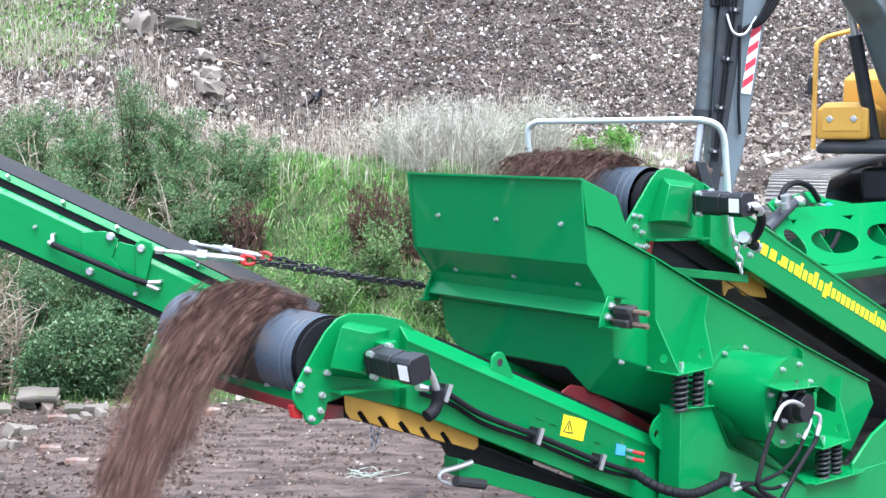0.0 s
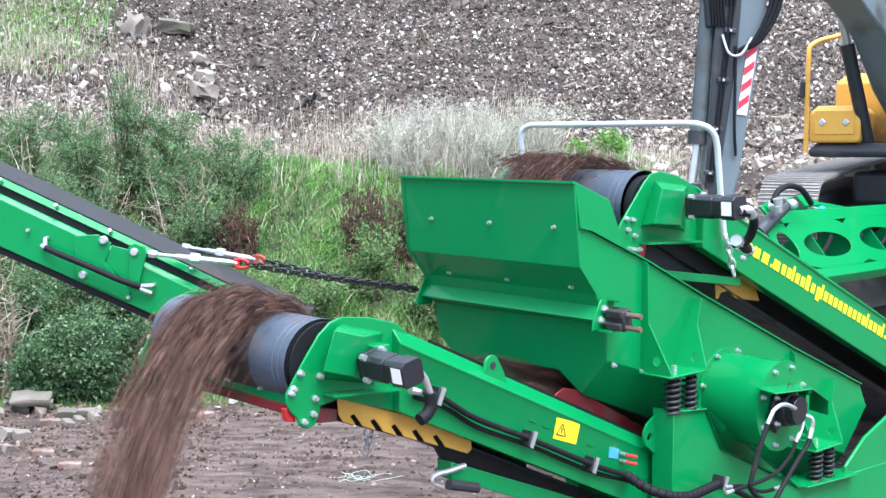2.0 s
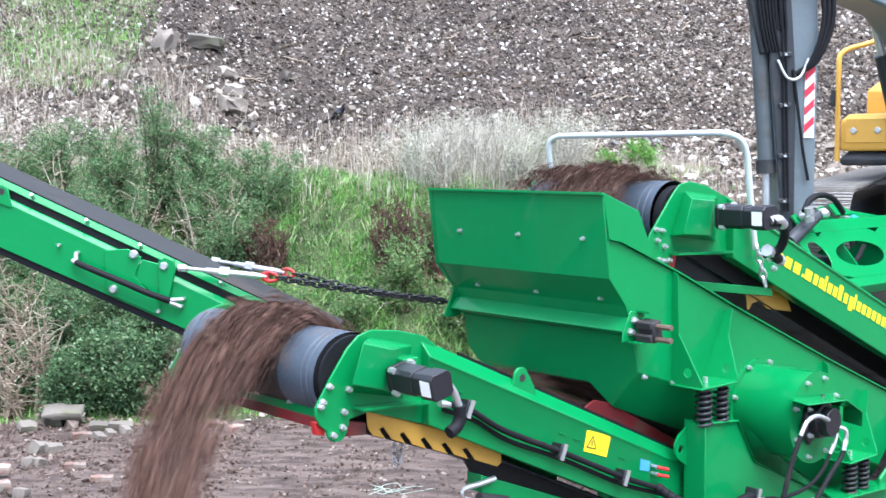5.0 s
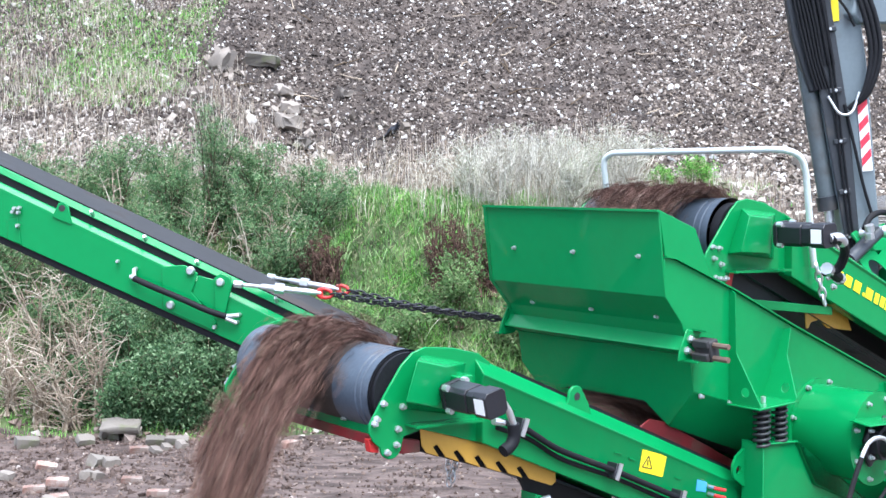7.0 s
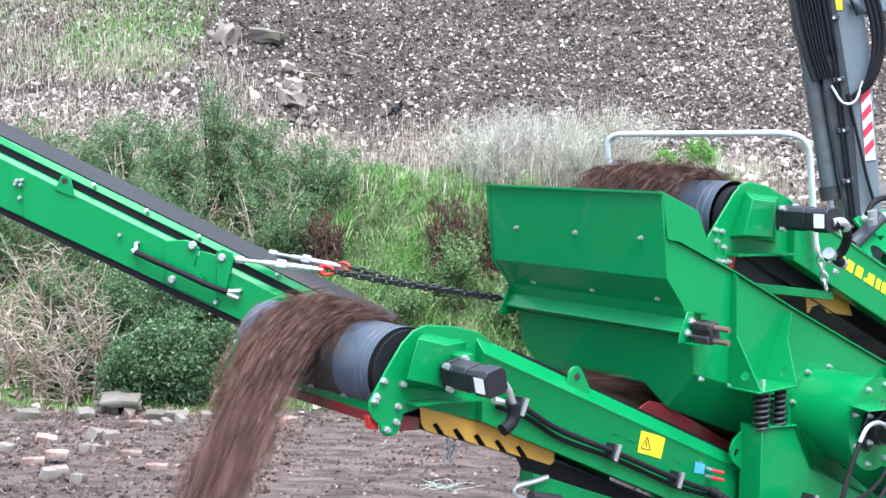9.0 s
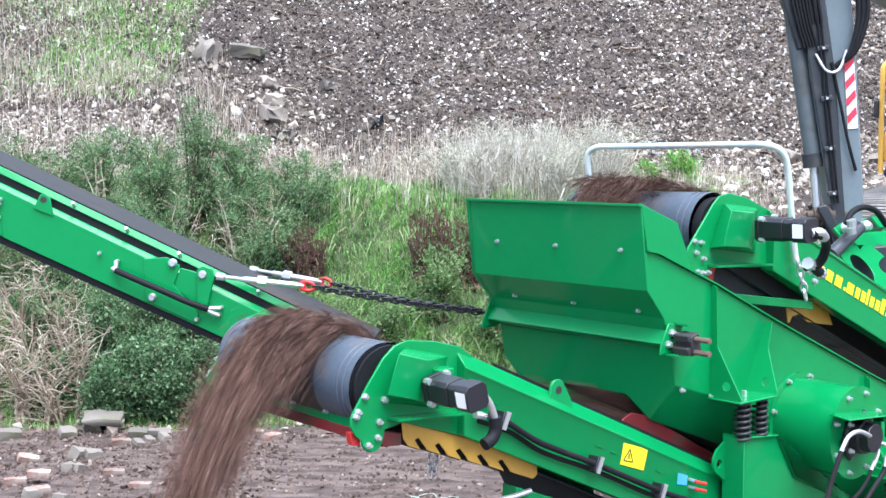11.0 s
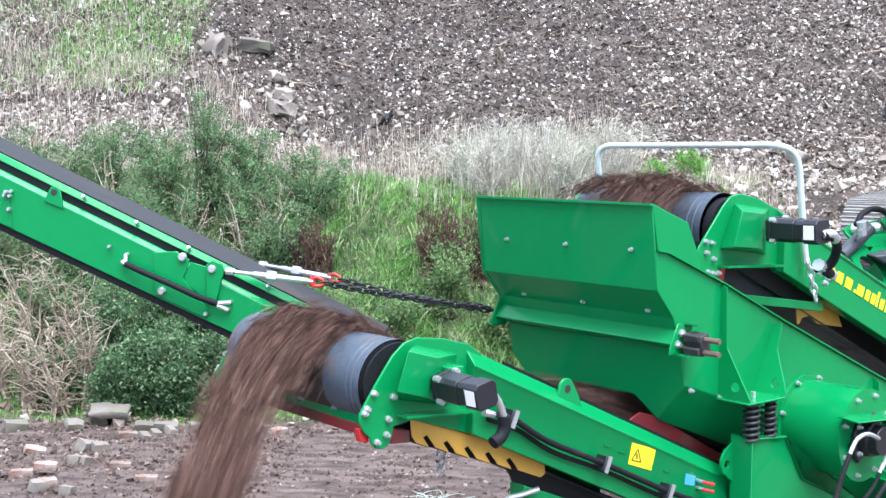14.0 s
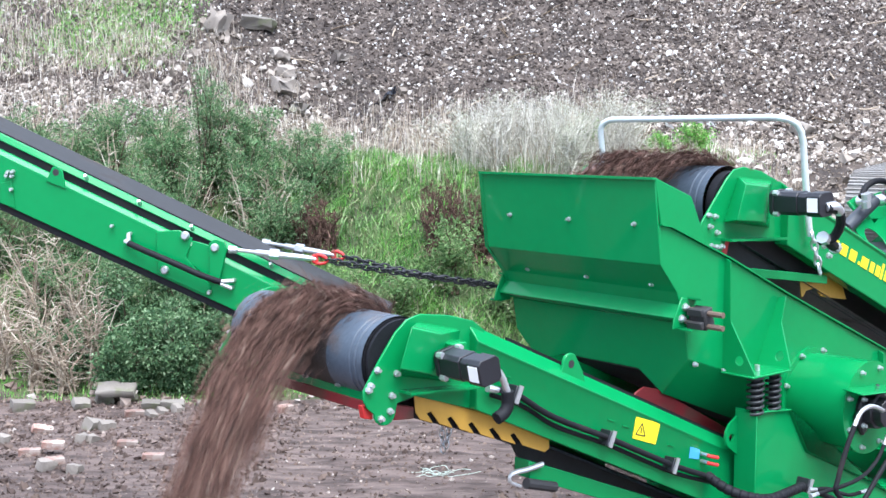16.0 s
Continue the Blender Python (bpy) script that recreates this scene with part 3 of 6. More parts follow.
def spring_mount(da, dz):
    """Two tapering gussets and a seat on the box side, carried by a pair of coil springs."""
    # local x of a gusset is b, its y is a
    stand = Matrix(((0, 1, 0, 0), (1, 0, 0, 0), (0, 0, 1, 0), (0, 0, 0, 1)))
    front = ring_plate(B(), pose(-5.905 + da, 0, dz) @ stand, [(BX, 2.355), (BX + 0.043, 2.335), (BX + 0.055, 1.967), (BX + 0.236, 1.668), (BX + 0.236, 1.655), (BX, 1.655)], (BX + 0.125, 1.735), 0.030, -0.010)
    br = part("spring_bracket", front, GREEN, box, "", 0.0, 20)
    bm = ring_plate(B(), stand, [(BX, 2.06), (BX + 0.052, 2.075), (BX + 0.080, 1.912), (BX + 0.236, 1.672), (BX + 0.236, 1.655), (BX, 1.655)], (BX + 0.14, 1.72), 0.030, -0.010)
    for v in bm.verts:
        v.co.x += -6.253 + da - 0.50 * (v.co.z - 1.64)
        v.co.z += dz
    part("gusset", bm, GREEN, br, "", 0.0, 20)
    foot = part("spring_seat", add_box(B(), pose(-6.085 + da, BX + 0.122, 1.648 + dz), (0.40, 0.244, 0.014)), GREEN, br, "", 0.002)
    part("bolt", add_tube(B(), [(-6.08 + da, BX + 0.13, 1.655 + dz), (-6.08 + da, BX + 0.13, 1.69 + dz)], 0.017, 6), ZINC, foot)
    for a, b, r in ((-6.005, BX + 0.175, 0.046), (-6.20, BX + 0.165, 0.042)):
        spring(br, a + da, b, 1.405 + dz, 1.640 + dz, r, 6.5, 0.0105)
        part("rubber_core", add_tube(B(), [(a + da, b, 1.40 + dz), (a + da, b, 1.64 + dz)], r * 0.62, 14), RUBBER, br, "black rubber bump core")


spring_mount(0.0, 0.0)
spring_mount(-1.77, -0.775)

# vibrator housing with its motor
VA, VZ = -6.84, 1.37
vib = part("vibrator_housing", add_tube(B(), [(VA, b, VZ) for b in (BX, BX + 0.02, BX + 0.02, BX + 0.42, BX + 0.42, BX + 0.445)], [0.33, 0.33, 0.295, 0.295, 0.30, 0.30], 48), GREEN, box, "round vibrator drum housing", 0.0, 40)
for k in range(8):
    ang = radians(45 * k + 20)
    bolt(vib, VA + 0.315 * math.cos(ang), BX + 0.02, VZ + 0.315 * math.sin(ang), 0.016)
    bolt(vib, VA + 0.26 * math.cos(ang), BX + 0.445, VZ + 0.26 * math.sin(ang), 0.015)
part("motor_hood", add_loft(B(), [[(-6.46 - k, b, 1.535), (-6.92 - k, b, 1.500), (-7.13 - k, b, 1.392), (-7.13 - k, b, 1.290), (-7.12 - k, b, 1.290), (-7.12 - k, b, 1.385), (-6.92 - k, b, 1.490), (-6.46 - k, b, 1.525)] for b, k in ((BX + 0.445, 0.06), (BX + 0.62, 0.0))]), GREEN, vib, "", 0.003)
vm = part("vibrator_motor", add_tube(B(), [(-6.80, b, 1.365) for b in (BX + 0.445, BX + 0.47, BX + 0.47, BX + 0.54, BX + 0.54, BX + 0.60)], [0.13, 0.13, 0.115, 0.115, 0.095, 0.095], 10), MOTOR, vib, "black hydraulic motor with hose elbows", 0.004)
part("motor_flange", add_box(B(), pose(-6.80, BX + 0.47, 1.365, 0, 35, 0), (0.32, 0.03, 0.16)), MOTOR, vm, "", 0.012)
for a, z in ((-6.69, 1.45), (-6.91, 1.28), (-6.70, 1.28), (-6.90, 1.45)):
    bolt(vm, a, BX + 0.485, z, 0.016)
part("hose_elbow", add_tube(B(), curve([(-6.70, -3.90, 1.40), (-6.66, -3.86, 1.412), (-6.54, -3.86, 1.455), (-6.43, -3.86, 1.443), (-6.366, -3.86, 1.385), (-6.34, -3.86, 1.345)], 6), 0.0135, 10), ZINC, vm)
hose(vm, [(-6.35, -3.86, 1.36), (-6.26, -3.86, 1.213), (-6.19, -3.86, 1.06), (-6.175, -3.86, 1.0), (-6.25, -3.86, 0.93), (-6.504, -3.86, 0.808), (-6.9, -3.88, 0.62)], 0.0155, fittings=False)
part("hose_elbow", add_tube(B(), curve([(-6.86, -3.93, 1.33), (-6.915, -3.88, 1.30), (-6.908, -3.88, 1.20)], 5), 0.0135, 8), ZINC, vm)
hose(vm, [(-6.908, -3.88, 1.22), (-6.87, -3.88, 1.14), (-6.761, -3.88, 1.064), (-6.63, -3.88, 0.96), (-6.452, -3.88, 0.80), (-6.40, -3.88, 0.66)], 0.0155)
part("hose_elbow", add_tube(B(), curve([(-6.84, -3.95, 1.30), (-6.873, -3.92, 1.278), (-6.822, -3.92, 1.18)], 5), 0.012, 8), ZINC, vm)
hose(vm, [(-6.822, -3.92, 1.20), (-6.725, -3.92, 1.081), (-6.561, -3.92, 1.002), (-6.335, -3.92, 0.981), (-6.056, -3.94, 0.974)], 0.012)
for a, z in ((-5.631, 1.73), (-5.913, 1.66)):
    bolt(box, a, BX, z, 0.014)

# ---- chassis ----
post_b = BX + 0.20
STEPS = [(-5.985, 1.412), (-6.337, 1.378), (-6.533, 1.079), (-7.272, 0.753), (-7.50, 0.632), (-8.30, 0.585), (-9.4, 0.55)]
chassis = part("chassis", add_prism(B(), STEPS + [(-9.4, -0.02), (-5.985, -0.02)], post_b - 0.15, post_b - 0.012), GREEN, machine, "welded green chassis", 0.004)
part("post_flange", add_loft(B(), [[(a, b, z + h) for a, z in STEPS[:-1] for h in (0.012,)] + [(a, b, z) for a, z in STEPS[:-1][::-1]] for b in (post_b - 0.16, post_b + 0.010)]), GREEN, chassis, "", 0.002)
part("post_edge", add_prism(B(), [(-5.975, 1.415), (-5.988, 1.415), (-5.988, 0), (-5.975, 0)], post_b - 0.15, post_b + 0.012), GREEN, chassis, "", 0.003)
part("spring_shelf", add_box(B(), pose(-7.90, post_b - 0.07, 0.618, 0, -3.5, 0), (0.74, 0.26, 0.014)), GREEN, chassis, "", 0.003)
lug_bm = ring_plate(B(), pose(0, -4.445, 0), [(-5.975, 1.375), (-5.90, 1.335), (-5.868, 1.29), (-5.862, 1.24), (-5.878, 1.20), (-5.975, 1.131)], (-5.918, 1.247), 0.026, 0.018)
pl = part("lifting_lug", lug_bm, GREEN, chassis, "", 0.0, 30)
part("chassis_far", add_prism(B(), [(-6.2, 1.40), (-6.5, 1.385), (-6.7, 1.06), (-7.36, 0.70), (-9.4, 0.55), (-9.4, -0.02), (-7.3, -0.02), (-7.1, 0.6), (-6.2, 1.0)], BXF - 0.2, BXF - 0.08), GREEN, chassis)
part("tail_panel", add_prism(B(), [(-8.220, 0.647), (-8.514, 0.827), (-8.918, 0.955), (-9.6, 0.95), (-9.6, 0.0), (-8.2, 0.3)], post_b - 0.05, post_b - 0.02), GREEN, chassis, "", 0.01)

# ---- main feed conveyor with hand rail ----
BM, BMF = -4.62, -5.88
main = part("feed_conveyor", add_box(B(), pose(-9.2, (BM + BMF) / 2, 1.50, 0, -23, 0), (6.2, 1.15, 0.03)), DARK, machine, "inclined main feed conveyor")


def main_top(a):
    return 2.48 + 0.422 * (a + 7.38)


def main_low(a):
    return 2.18 + 0.431 * (a + 7.10)


for s, b0 in ((1, BM), (-1, BMF)):
    o = lambda k: b0 + s * k
    rings = [[(a, o(-0.03), main_top(a)), (a, o(0.0), main_top(a)), (a, o(0.085), main_top(a) - 0.055), (a, o(0.07), main_top(a) - 0.075), (a, o(0.07), main_low(a)), (a, o(-0.03), main_low(a))] for a in (-6.62, -12.2)]
    part("side_frame", add_loft(B(), rings), GREEN, main, "", 0.006)
    outline = [(-6.05, 2.83), (-6.12, 2.885), (-6.22, 2.90), (-6.40, 2.87), (-6.70, 2.76), (-6.70, 2.40), (-6.05, 2.44), (-6.02, 2.38), (-5.88, 2.38), (-5.80, 2.54), (-5.82, 2.58)]
    hp = part("head_plate", add_prism(B(), outline, o(0.0), o(0.016)), GREEN, main, "", 0.003)
    for a, z in ((-5.88, 2.54), (-5.93, 2.60), (-5.95, 2.50), (-5.90, 2.42), (-6.0, 2.41), (-5.95, 2.41), (-5.87, 2.61)):
        bolt(hp, a, o(0.016), z, 0.015, s)
    part("stiffener", add_prism(B(), [(-6.0, 2.46), (-6.6, 2.44), (-6.6, 2.425), (-6.0, 2.445)], o(0.016), o(0.10)), GREEN, hp)
    if s > 0:
        part("gear_cover", add_loft(B(), [
            [(-6.02, BM + 0.016, 2.56), (-6.50, BM + 0.016, 2.50), (-6.52, BM + 0.016, 2.80), (-6.16, BM + 0.016, 2.84)],
            [(-5.98, BM + 0.15, 2.58), (-6.24, BM + 0.15, 2.56), (-6.28, BM + 0.15, 2.78), (-6.06, BM + 0.15, 2.80)]]), GREEN, hp, "", 0.005)
MC = (-6.16, 2.665)
part("head_drum", add_tube(B(), [(MC[0], b, MC[1]) for b in (BM - 0.01, BM - 0.07)], 0.21, 32), RUBBER, main, "rubber lagged head drum", smooth=40)
th = radians(23)
up = (-math.sin(th), math.cos(th))
R_M = 0.24
arc_line = [(MC[0] + R_M * math.cos(radians(113 - i * 9.4)), MC[1] + R_M * math.sin(radians(113 - i * 9.4))) for i in range(25)]
tail = (MC[0] - 6.2 * math.cos(th), MC[1] - 6.2 * math.sin(th))
line = [(tail[0] + up[0] * R_M, tail[1] + up[1] * R_M)] + arc_line + [(tail[0] - up[0] * R_M, tail[1] - up[1] * R_M)]
part("conveyor_belt", add_belt(B(), line, BMF + 0.07, BM - 0.07, [BM - 0.12, BM - 0.17]), BELT, main, "worn grey-black rubber belt", smooth=50)
main_motor = hydraulic_motor(main, -6.36, BM + 0.16, 2.68, 0.36, 0.078, 4)
hose(main_motor, [(-6.36, -4.10, 2.66), (-6.48, -4.1, 2.64), (-6.58, -4.14, 2.56), (-6.60, -4.2, 2.46), (-6.52, -4.25, 2.44)], 0.03, fittings=False)
part("hose_elbow", add_tube(B(), curve([(-6.36, -4.11, 2.66), (-6.43, -4.09, 2.665), (-6.50, -4.10, 2.63)], 5), 0.032, 10), ZINC, main_motor, "", 0, 60)
hose(main_motor, [(-6.52, -4.22, 2.46), (-6.64, -4.25, 2.42), (-6.78, -4.3, 2.38)], 0.035)
# hand rail over the head
rb, rc = BX, -6.13
rail = curve([(-6.80, rb, 2.44), (-6.77, rb, 2.575), (-6.72, rb, 2.877), (-6.69, rb, 3.06)], 4) + curve([(-6.665, rb, 3.12), (-6.635, rb - 0.012, 3.165), (-6.60, rb - 0.04, 3.192), (-6.565, rb - 0.09, 3.208), (-6.545, rb - 0.15, 3.212)], 4)
rail += curve([(-6.555, rc + 0.13, 3.212), (-6.545, rc + 0.08, 3.208), (-6.535, rc + 0.035, 3.188), (-6.53, rc + 0.008, 3.155), (-6.535, rc, 3.10)], 4) + [Vector((-6.56, rc, 2.95)), Vector((-6.75, rc, 2.20))]
rail_ob = part("hand_rail", add_tube(B(), rail, 0.0215, 14), GALV, main, "galvanised tube hand rail", smooth=60)
chain(rail_ob, (-6.79, rb + 0.02, 2.46), (-6.88, rb + 0.03, 2.19), 0, 0.05, 0.009, "rail_chain", ZINC)
for a, z in ((-6.92, 2.37), (-6.98, 2.30), (-7.05, 2.43)):
    bolt(rail_ob, a, rb + 0.02, z, 0.02)
# skirt and yellow scraper below the head
part("lower_shelf", add_prism(B(), [(-6.30, 2.255), (-7.171, 2.142), (-7.174, 2.082), (-6.35, 2.19)], BM - 0.2, BM + 0.02), GREEN, main, "", 0.004)
part("inner_skirt", add_prism(B(), [(-6.0, 2.44), (-6.7, 2.42), (-7.3, 2.12), (-6.3, 2.24)], BM - 0.14, BM - 0.12), DARK, main)
part("guard_plate", add_prism(B(), [(-7.018, 2.10), (-7.45, 2.10), (-7.53, 2.04), (-7.594, 1.926), (-7.27, 1.975), (-7.20, 2.04), (-7.09, 2.03), (-7.06, 1.99), (-7.035, 1.99)], BM - 0.10, BM - 0.09), YELLOW, main, "yellow guard plate", 0.002)
part("red_bracket", add_prism(B(), [(-6.06, 2.44), (-6.12, 2.44), (-6.08, 2.30), (-6.03, 2.32)], BM - 0.04, BM - 0.01), RED, main)
# yellow lettering, reduced to plain bars along the side
def lettering(pattern):
    """One bar for each letter: w wide, m wider, n normal, t thin and tall, h tall, g low, a dot for a point."""
    kinds = {"w": (0.098, 0.075, 0), "m": (0.10, 0.075, 0), "n": (0.062, 0.075, 0), "t": (0.030, 0.112, 0.016), "h": (0.062, 0.112, 0.016), "g": (0.062, 0.105, -0.016), ".": (0.024, 0.024, -0.026)}
    a = -7.115
    for c in pattern:
        w, hgt, up_by = kinds[c]
        zc = 2.345 + 0.405 * (a - w / 2 + 7.20) + up_by
        part("lettering_bar", add_box(B(), pose(a - w / 2, BM + 0.073, zc, 0, -22.5, 0), (w * 0.86, 0.004, hgt)), STICKER, main, "yellow lettering bar", smooth=0)
        a -= w * 1.06 + 0.010


lettering("www.mnntnnhngtnnnnnnnnntnnnt.nnm")

# ---- stockpiling side conveyor: built along x and z, its near face at y = 0 ----
SC_M = pose(0, 0, 0, 0, 0, -TURN) @ pose(0, 7.4, 0)
side_conveyor = part("side_conveyor", add_loft(B(), [[(x, 0.1, 2.84 - 0.47 * (x + 2.763)), (x, 0.75, 2.84 - 0.47 * (x + 2.763)), (x, 0.75, 2.80 - 0.47 * (x + 2.763)), (x, 0.1, 2.80 - 0.47 * (x + 2.763))] for x in (-7.5, -0.85)]), DARK, machine, "stockpiling side conveyor")
side_conveyor.matrix_basis = SC_M


def sc_top(x):
    return 2.765 - 0.475 * (x + 2.763)


def sc_low(x):
    return 2.435 - 0.452 * (x + 2.763)


for y0, s, drop in ((0.0, 1, 0), (0.72, -1, 0.08)):
    part("side_frame", add_loft(B(), [[(x, y0, sc_top(x) - 0.03 - drop), (x, y0 + s * 0.03, sc_top(x) - drop), (x, y0 + s * 0.09, sc_top(x) - drop), (x, y0 + s * 0.09, sc_low(x)), (x, y0, sc_low(x))] for x in (-7.5, -0.85)]), GREEN, side_conveyor, "", 0.005)
    part("skirt_strip", add_loft(B(), [[(x, y0 + s * 0.035, sc_top(x) + 0.055 - drop), (x, y0 + s * 0.055, sc_top(x) + 0.10 - drop), (x, y0 + s * 0.067, sc_top(x) + 0.10 - drop), (x, y0 + s * 0.05, sc_top(x) + 0.05 - drop)] for x in (-7.5, -0.85)]), GREEN, side_conveyor, "", 0.003)
    # Black strip put in for the dark of the gap below the skirt strip.
    part("rubber_seal", add_loft(B(), [[(x, y0 + s * 0.05, sc_top(x) - 0.02), (x, y0 + s * 0.05, sc_top(x) + 0.065), (x, y0 + s * 0.06, sc_top(x) + 0.065), (x, y0 + s * 0.06, sc_top(x) - 0.02)] for x in (-7.5, -0.85)]), RUBBER, side_conveyor)
belt_ob = part("conveyor_belt", add_loft(B(), [[(x, 0.085, sc_top(x) + 0.105), (x, 0.22, sc_top(x) + 0.045), (x, 0.45, sc_top(x) + 0.035), (x, 0.62, sc_top(x) + 0.055), (x, 0.62, sc_top(x) + 0.045), (x, 0.45, sc_top(x) + 0.025), (x, 0.22, sc_top(x) + 0.035), (x, 0.085, sc_top(x) + 0.095)] for x in np.linspace(-7.5, -0.85, 12)]), RUBBER, side_conveyor, "black troughed rubber belt")
part("return_belt", add_loft(B(), [[(x, 0.02, sc_low(x) - 0.004), (x, 0.68, sc_low(x) - 0.004), (x, 0.68, sc_low(x) - 0.05), (x, 0.02, sc_low(x) - 0.05)] for x in (-7.5, -0.85)]), RUBBER, side_conveyor)


def plate_xz(name, outline, y0, y1, parent, mat=None, label=""):
    rings = [[(x, y, z) for x, z in outline] for y in (y0, y1)]
    return part(name, add_loft(B(), rings), mat or GREEN, parent, label, 0.004)


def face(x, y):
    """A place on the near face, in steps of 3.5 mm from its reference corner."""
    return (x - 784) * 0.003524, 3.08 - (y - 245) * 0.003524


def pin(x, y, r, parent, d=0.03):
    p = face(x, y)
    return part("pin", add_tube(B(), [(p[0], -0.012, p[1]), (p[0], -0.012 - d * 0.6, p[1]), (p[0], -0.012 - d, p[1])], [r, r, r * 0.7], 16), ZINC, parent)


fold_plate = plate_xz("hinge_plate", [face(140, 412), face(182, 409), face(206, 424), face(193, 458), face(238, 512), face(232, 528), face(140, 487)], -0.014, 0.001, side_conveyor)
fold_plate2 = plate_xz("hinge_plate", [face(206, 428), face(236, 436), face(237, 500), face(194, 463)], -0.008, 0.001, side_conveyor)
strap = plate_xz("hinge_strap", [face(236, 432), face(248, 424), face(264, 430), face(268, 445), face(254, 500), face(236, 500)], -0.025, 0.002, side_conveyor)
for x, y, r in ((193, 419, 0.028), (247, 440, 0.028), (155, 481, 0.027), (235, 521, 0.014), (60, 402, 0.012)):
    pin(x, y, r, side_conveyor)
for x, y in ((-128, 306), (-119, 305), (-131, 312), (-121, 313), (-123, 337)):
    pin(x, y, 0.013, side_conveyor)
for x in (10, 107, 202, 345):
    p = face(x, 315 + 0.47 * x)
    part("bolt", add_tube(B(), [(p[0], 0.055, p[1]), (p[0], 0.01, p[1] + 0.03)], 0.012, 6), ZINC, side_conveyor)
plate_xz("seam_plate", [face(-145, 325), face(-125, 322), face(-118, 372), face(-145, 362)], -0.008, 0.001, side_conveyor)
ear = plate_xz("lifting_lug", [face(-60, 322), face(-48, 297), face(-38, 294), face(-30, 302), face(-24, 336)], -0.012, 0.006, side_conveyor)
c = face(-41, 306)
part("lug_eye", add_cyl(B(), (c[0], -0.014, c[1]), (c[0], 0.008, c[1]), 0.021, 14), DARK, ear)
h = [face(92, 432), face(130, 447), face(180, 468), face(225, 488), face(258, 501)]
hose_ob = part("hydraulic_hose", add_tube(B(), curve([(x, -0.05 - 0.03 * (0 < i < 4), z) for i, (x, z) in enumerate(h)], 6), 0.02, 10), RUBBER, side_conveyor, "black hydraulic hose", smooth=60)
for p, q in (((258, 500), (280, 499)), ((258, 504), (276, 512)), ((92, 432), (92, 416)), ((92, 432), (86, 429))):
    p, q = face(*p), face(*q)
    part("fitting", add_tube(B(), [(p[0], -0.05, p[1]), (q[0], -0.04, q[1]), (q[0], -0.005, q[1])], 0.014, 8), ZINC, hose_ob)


def to_machine(p):
    return pose(0, 0, 0, 0, 0, -TURN) @ Vector(p)


def stay(p, q, r=0.016):
    """A zinc turnbuckle with a nut and a red shackle."""
    p, q = to_machine(p), to_machine(q)
    d = (q - p).normalized()
    L = (q - p).length
    body = part("turnbuckle", add_tube(B(), [p, p + d * 0.05, p + d * 0.06, p + d * 0.30 * L, p + d * (0.30 * L + 0.01), p + d * 0.85 * L, q], [r * 1.5, r * 1.5, r * 0.8, r * 0.8, r * 1.25, r * 1.25, r * 0.8], 10), ZINC, machine, "zinc-plated turnbuckle stay")
    c = p + d * 0.52 * L
    part("nut", add_tube(B(), [c - d * 0.03, c + d * 0.03], r * 2.1, 6), ZINC, body)
    side = d.cross(Vector((0, 0, 1))).normalized()
    loop = [q + d * (0.02 + 0.05 * math.sin(0.7854 * k)) + Vector((0, 0, 1)) * 0.028 * math.cos(0.7854 * k) for k in range(8)]
    part("shackle", add_tube(B(), loop, 0.012, 7, True), RED, body, "red shackle", smooth=60)
    part("shackle_pin", add_tube(B(), [q - Vector((0, 0, 0.035)), q + Vector((0, 0, 0.035))], 0.012, 8), RED, body)
    return q + d * 0.07


e1 = stay((-1.80, 7.36, 2.385), (-1.255, 7.42, 2.32))
e2 = stay((-1.75, 8.14, 2.36), (-1.23, 8.02, 2.285))
chain(machine, e1, (-5.40, -6.06, 2.085), 0.015, 0.05, 0.0075, "stay_chain")
chain(machine, e2, (-5.46, -6.06, 2.06), 0.02, 0.05, 0.0075, "stay_chain")

# ---- hopper wing with oval cut-outs behind the feed conveyor ----
WING = pose(-10.42, -6.35, 2.41)


def oval_cell(bm, m, x0, x1, z0, z1, cx, cz, rx, rz, thick=0.012, k=32):
    rings = []
    for y in (0, thick):
        inner, outer = [], []
        for i in range(k):
            t = 6.28319 * i / k
            c, s = math.cos(t), math.sin(t)
            inner.append(bm.verts.new(m @ Vector((cx + rx * c, y, cz + rz * s))))
            sx = (x1 - cx) / c if c > 1e-6 else (x0 - cx) / c if c < -1e-6 else 1e9
            sz = (z1 - cz) / s if s > 1e-6 else (z0 - cz) / s if s < -1e-6 else 1e9
            f = min(sx, sz)
            outer.append(bm.verts.new(m @ Vector((cx + f * c, y, cz + f * s))))
        rings.append((inner, outer))
    for i in range(k):
        j = (i + 1) % k
        for r in range(2):
            bm.faces.new((rings[r][0][i], rings[r][0][j], rings[r][1][j], rings[r][1][i]))
        bm.faces.new((rings[0][0][i], rings[0][0][j], rings[1][0][j], rings[1][0][i]))


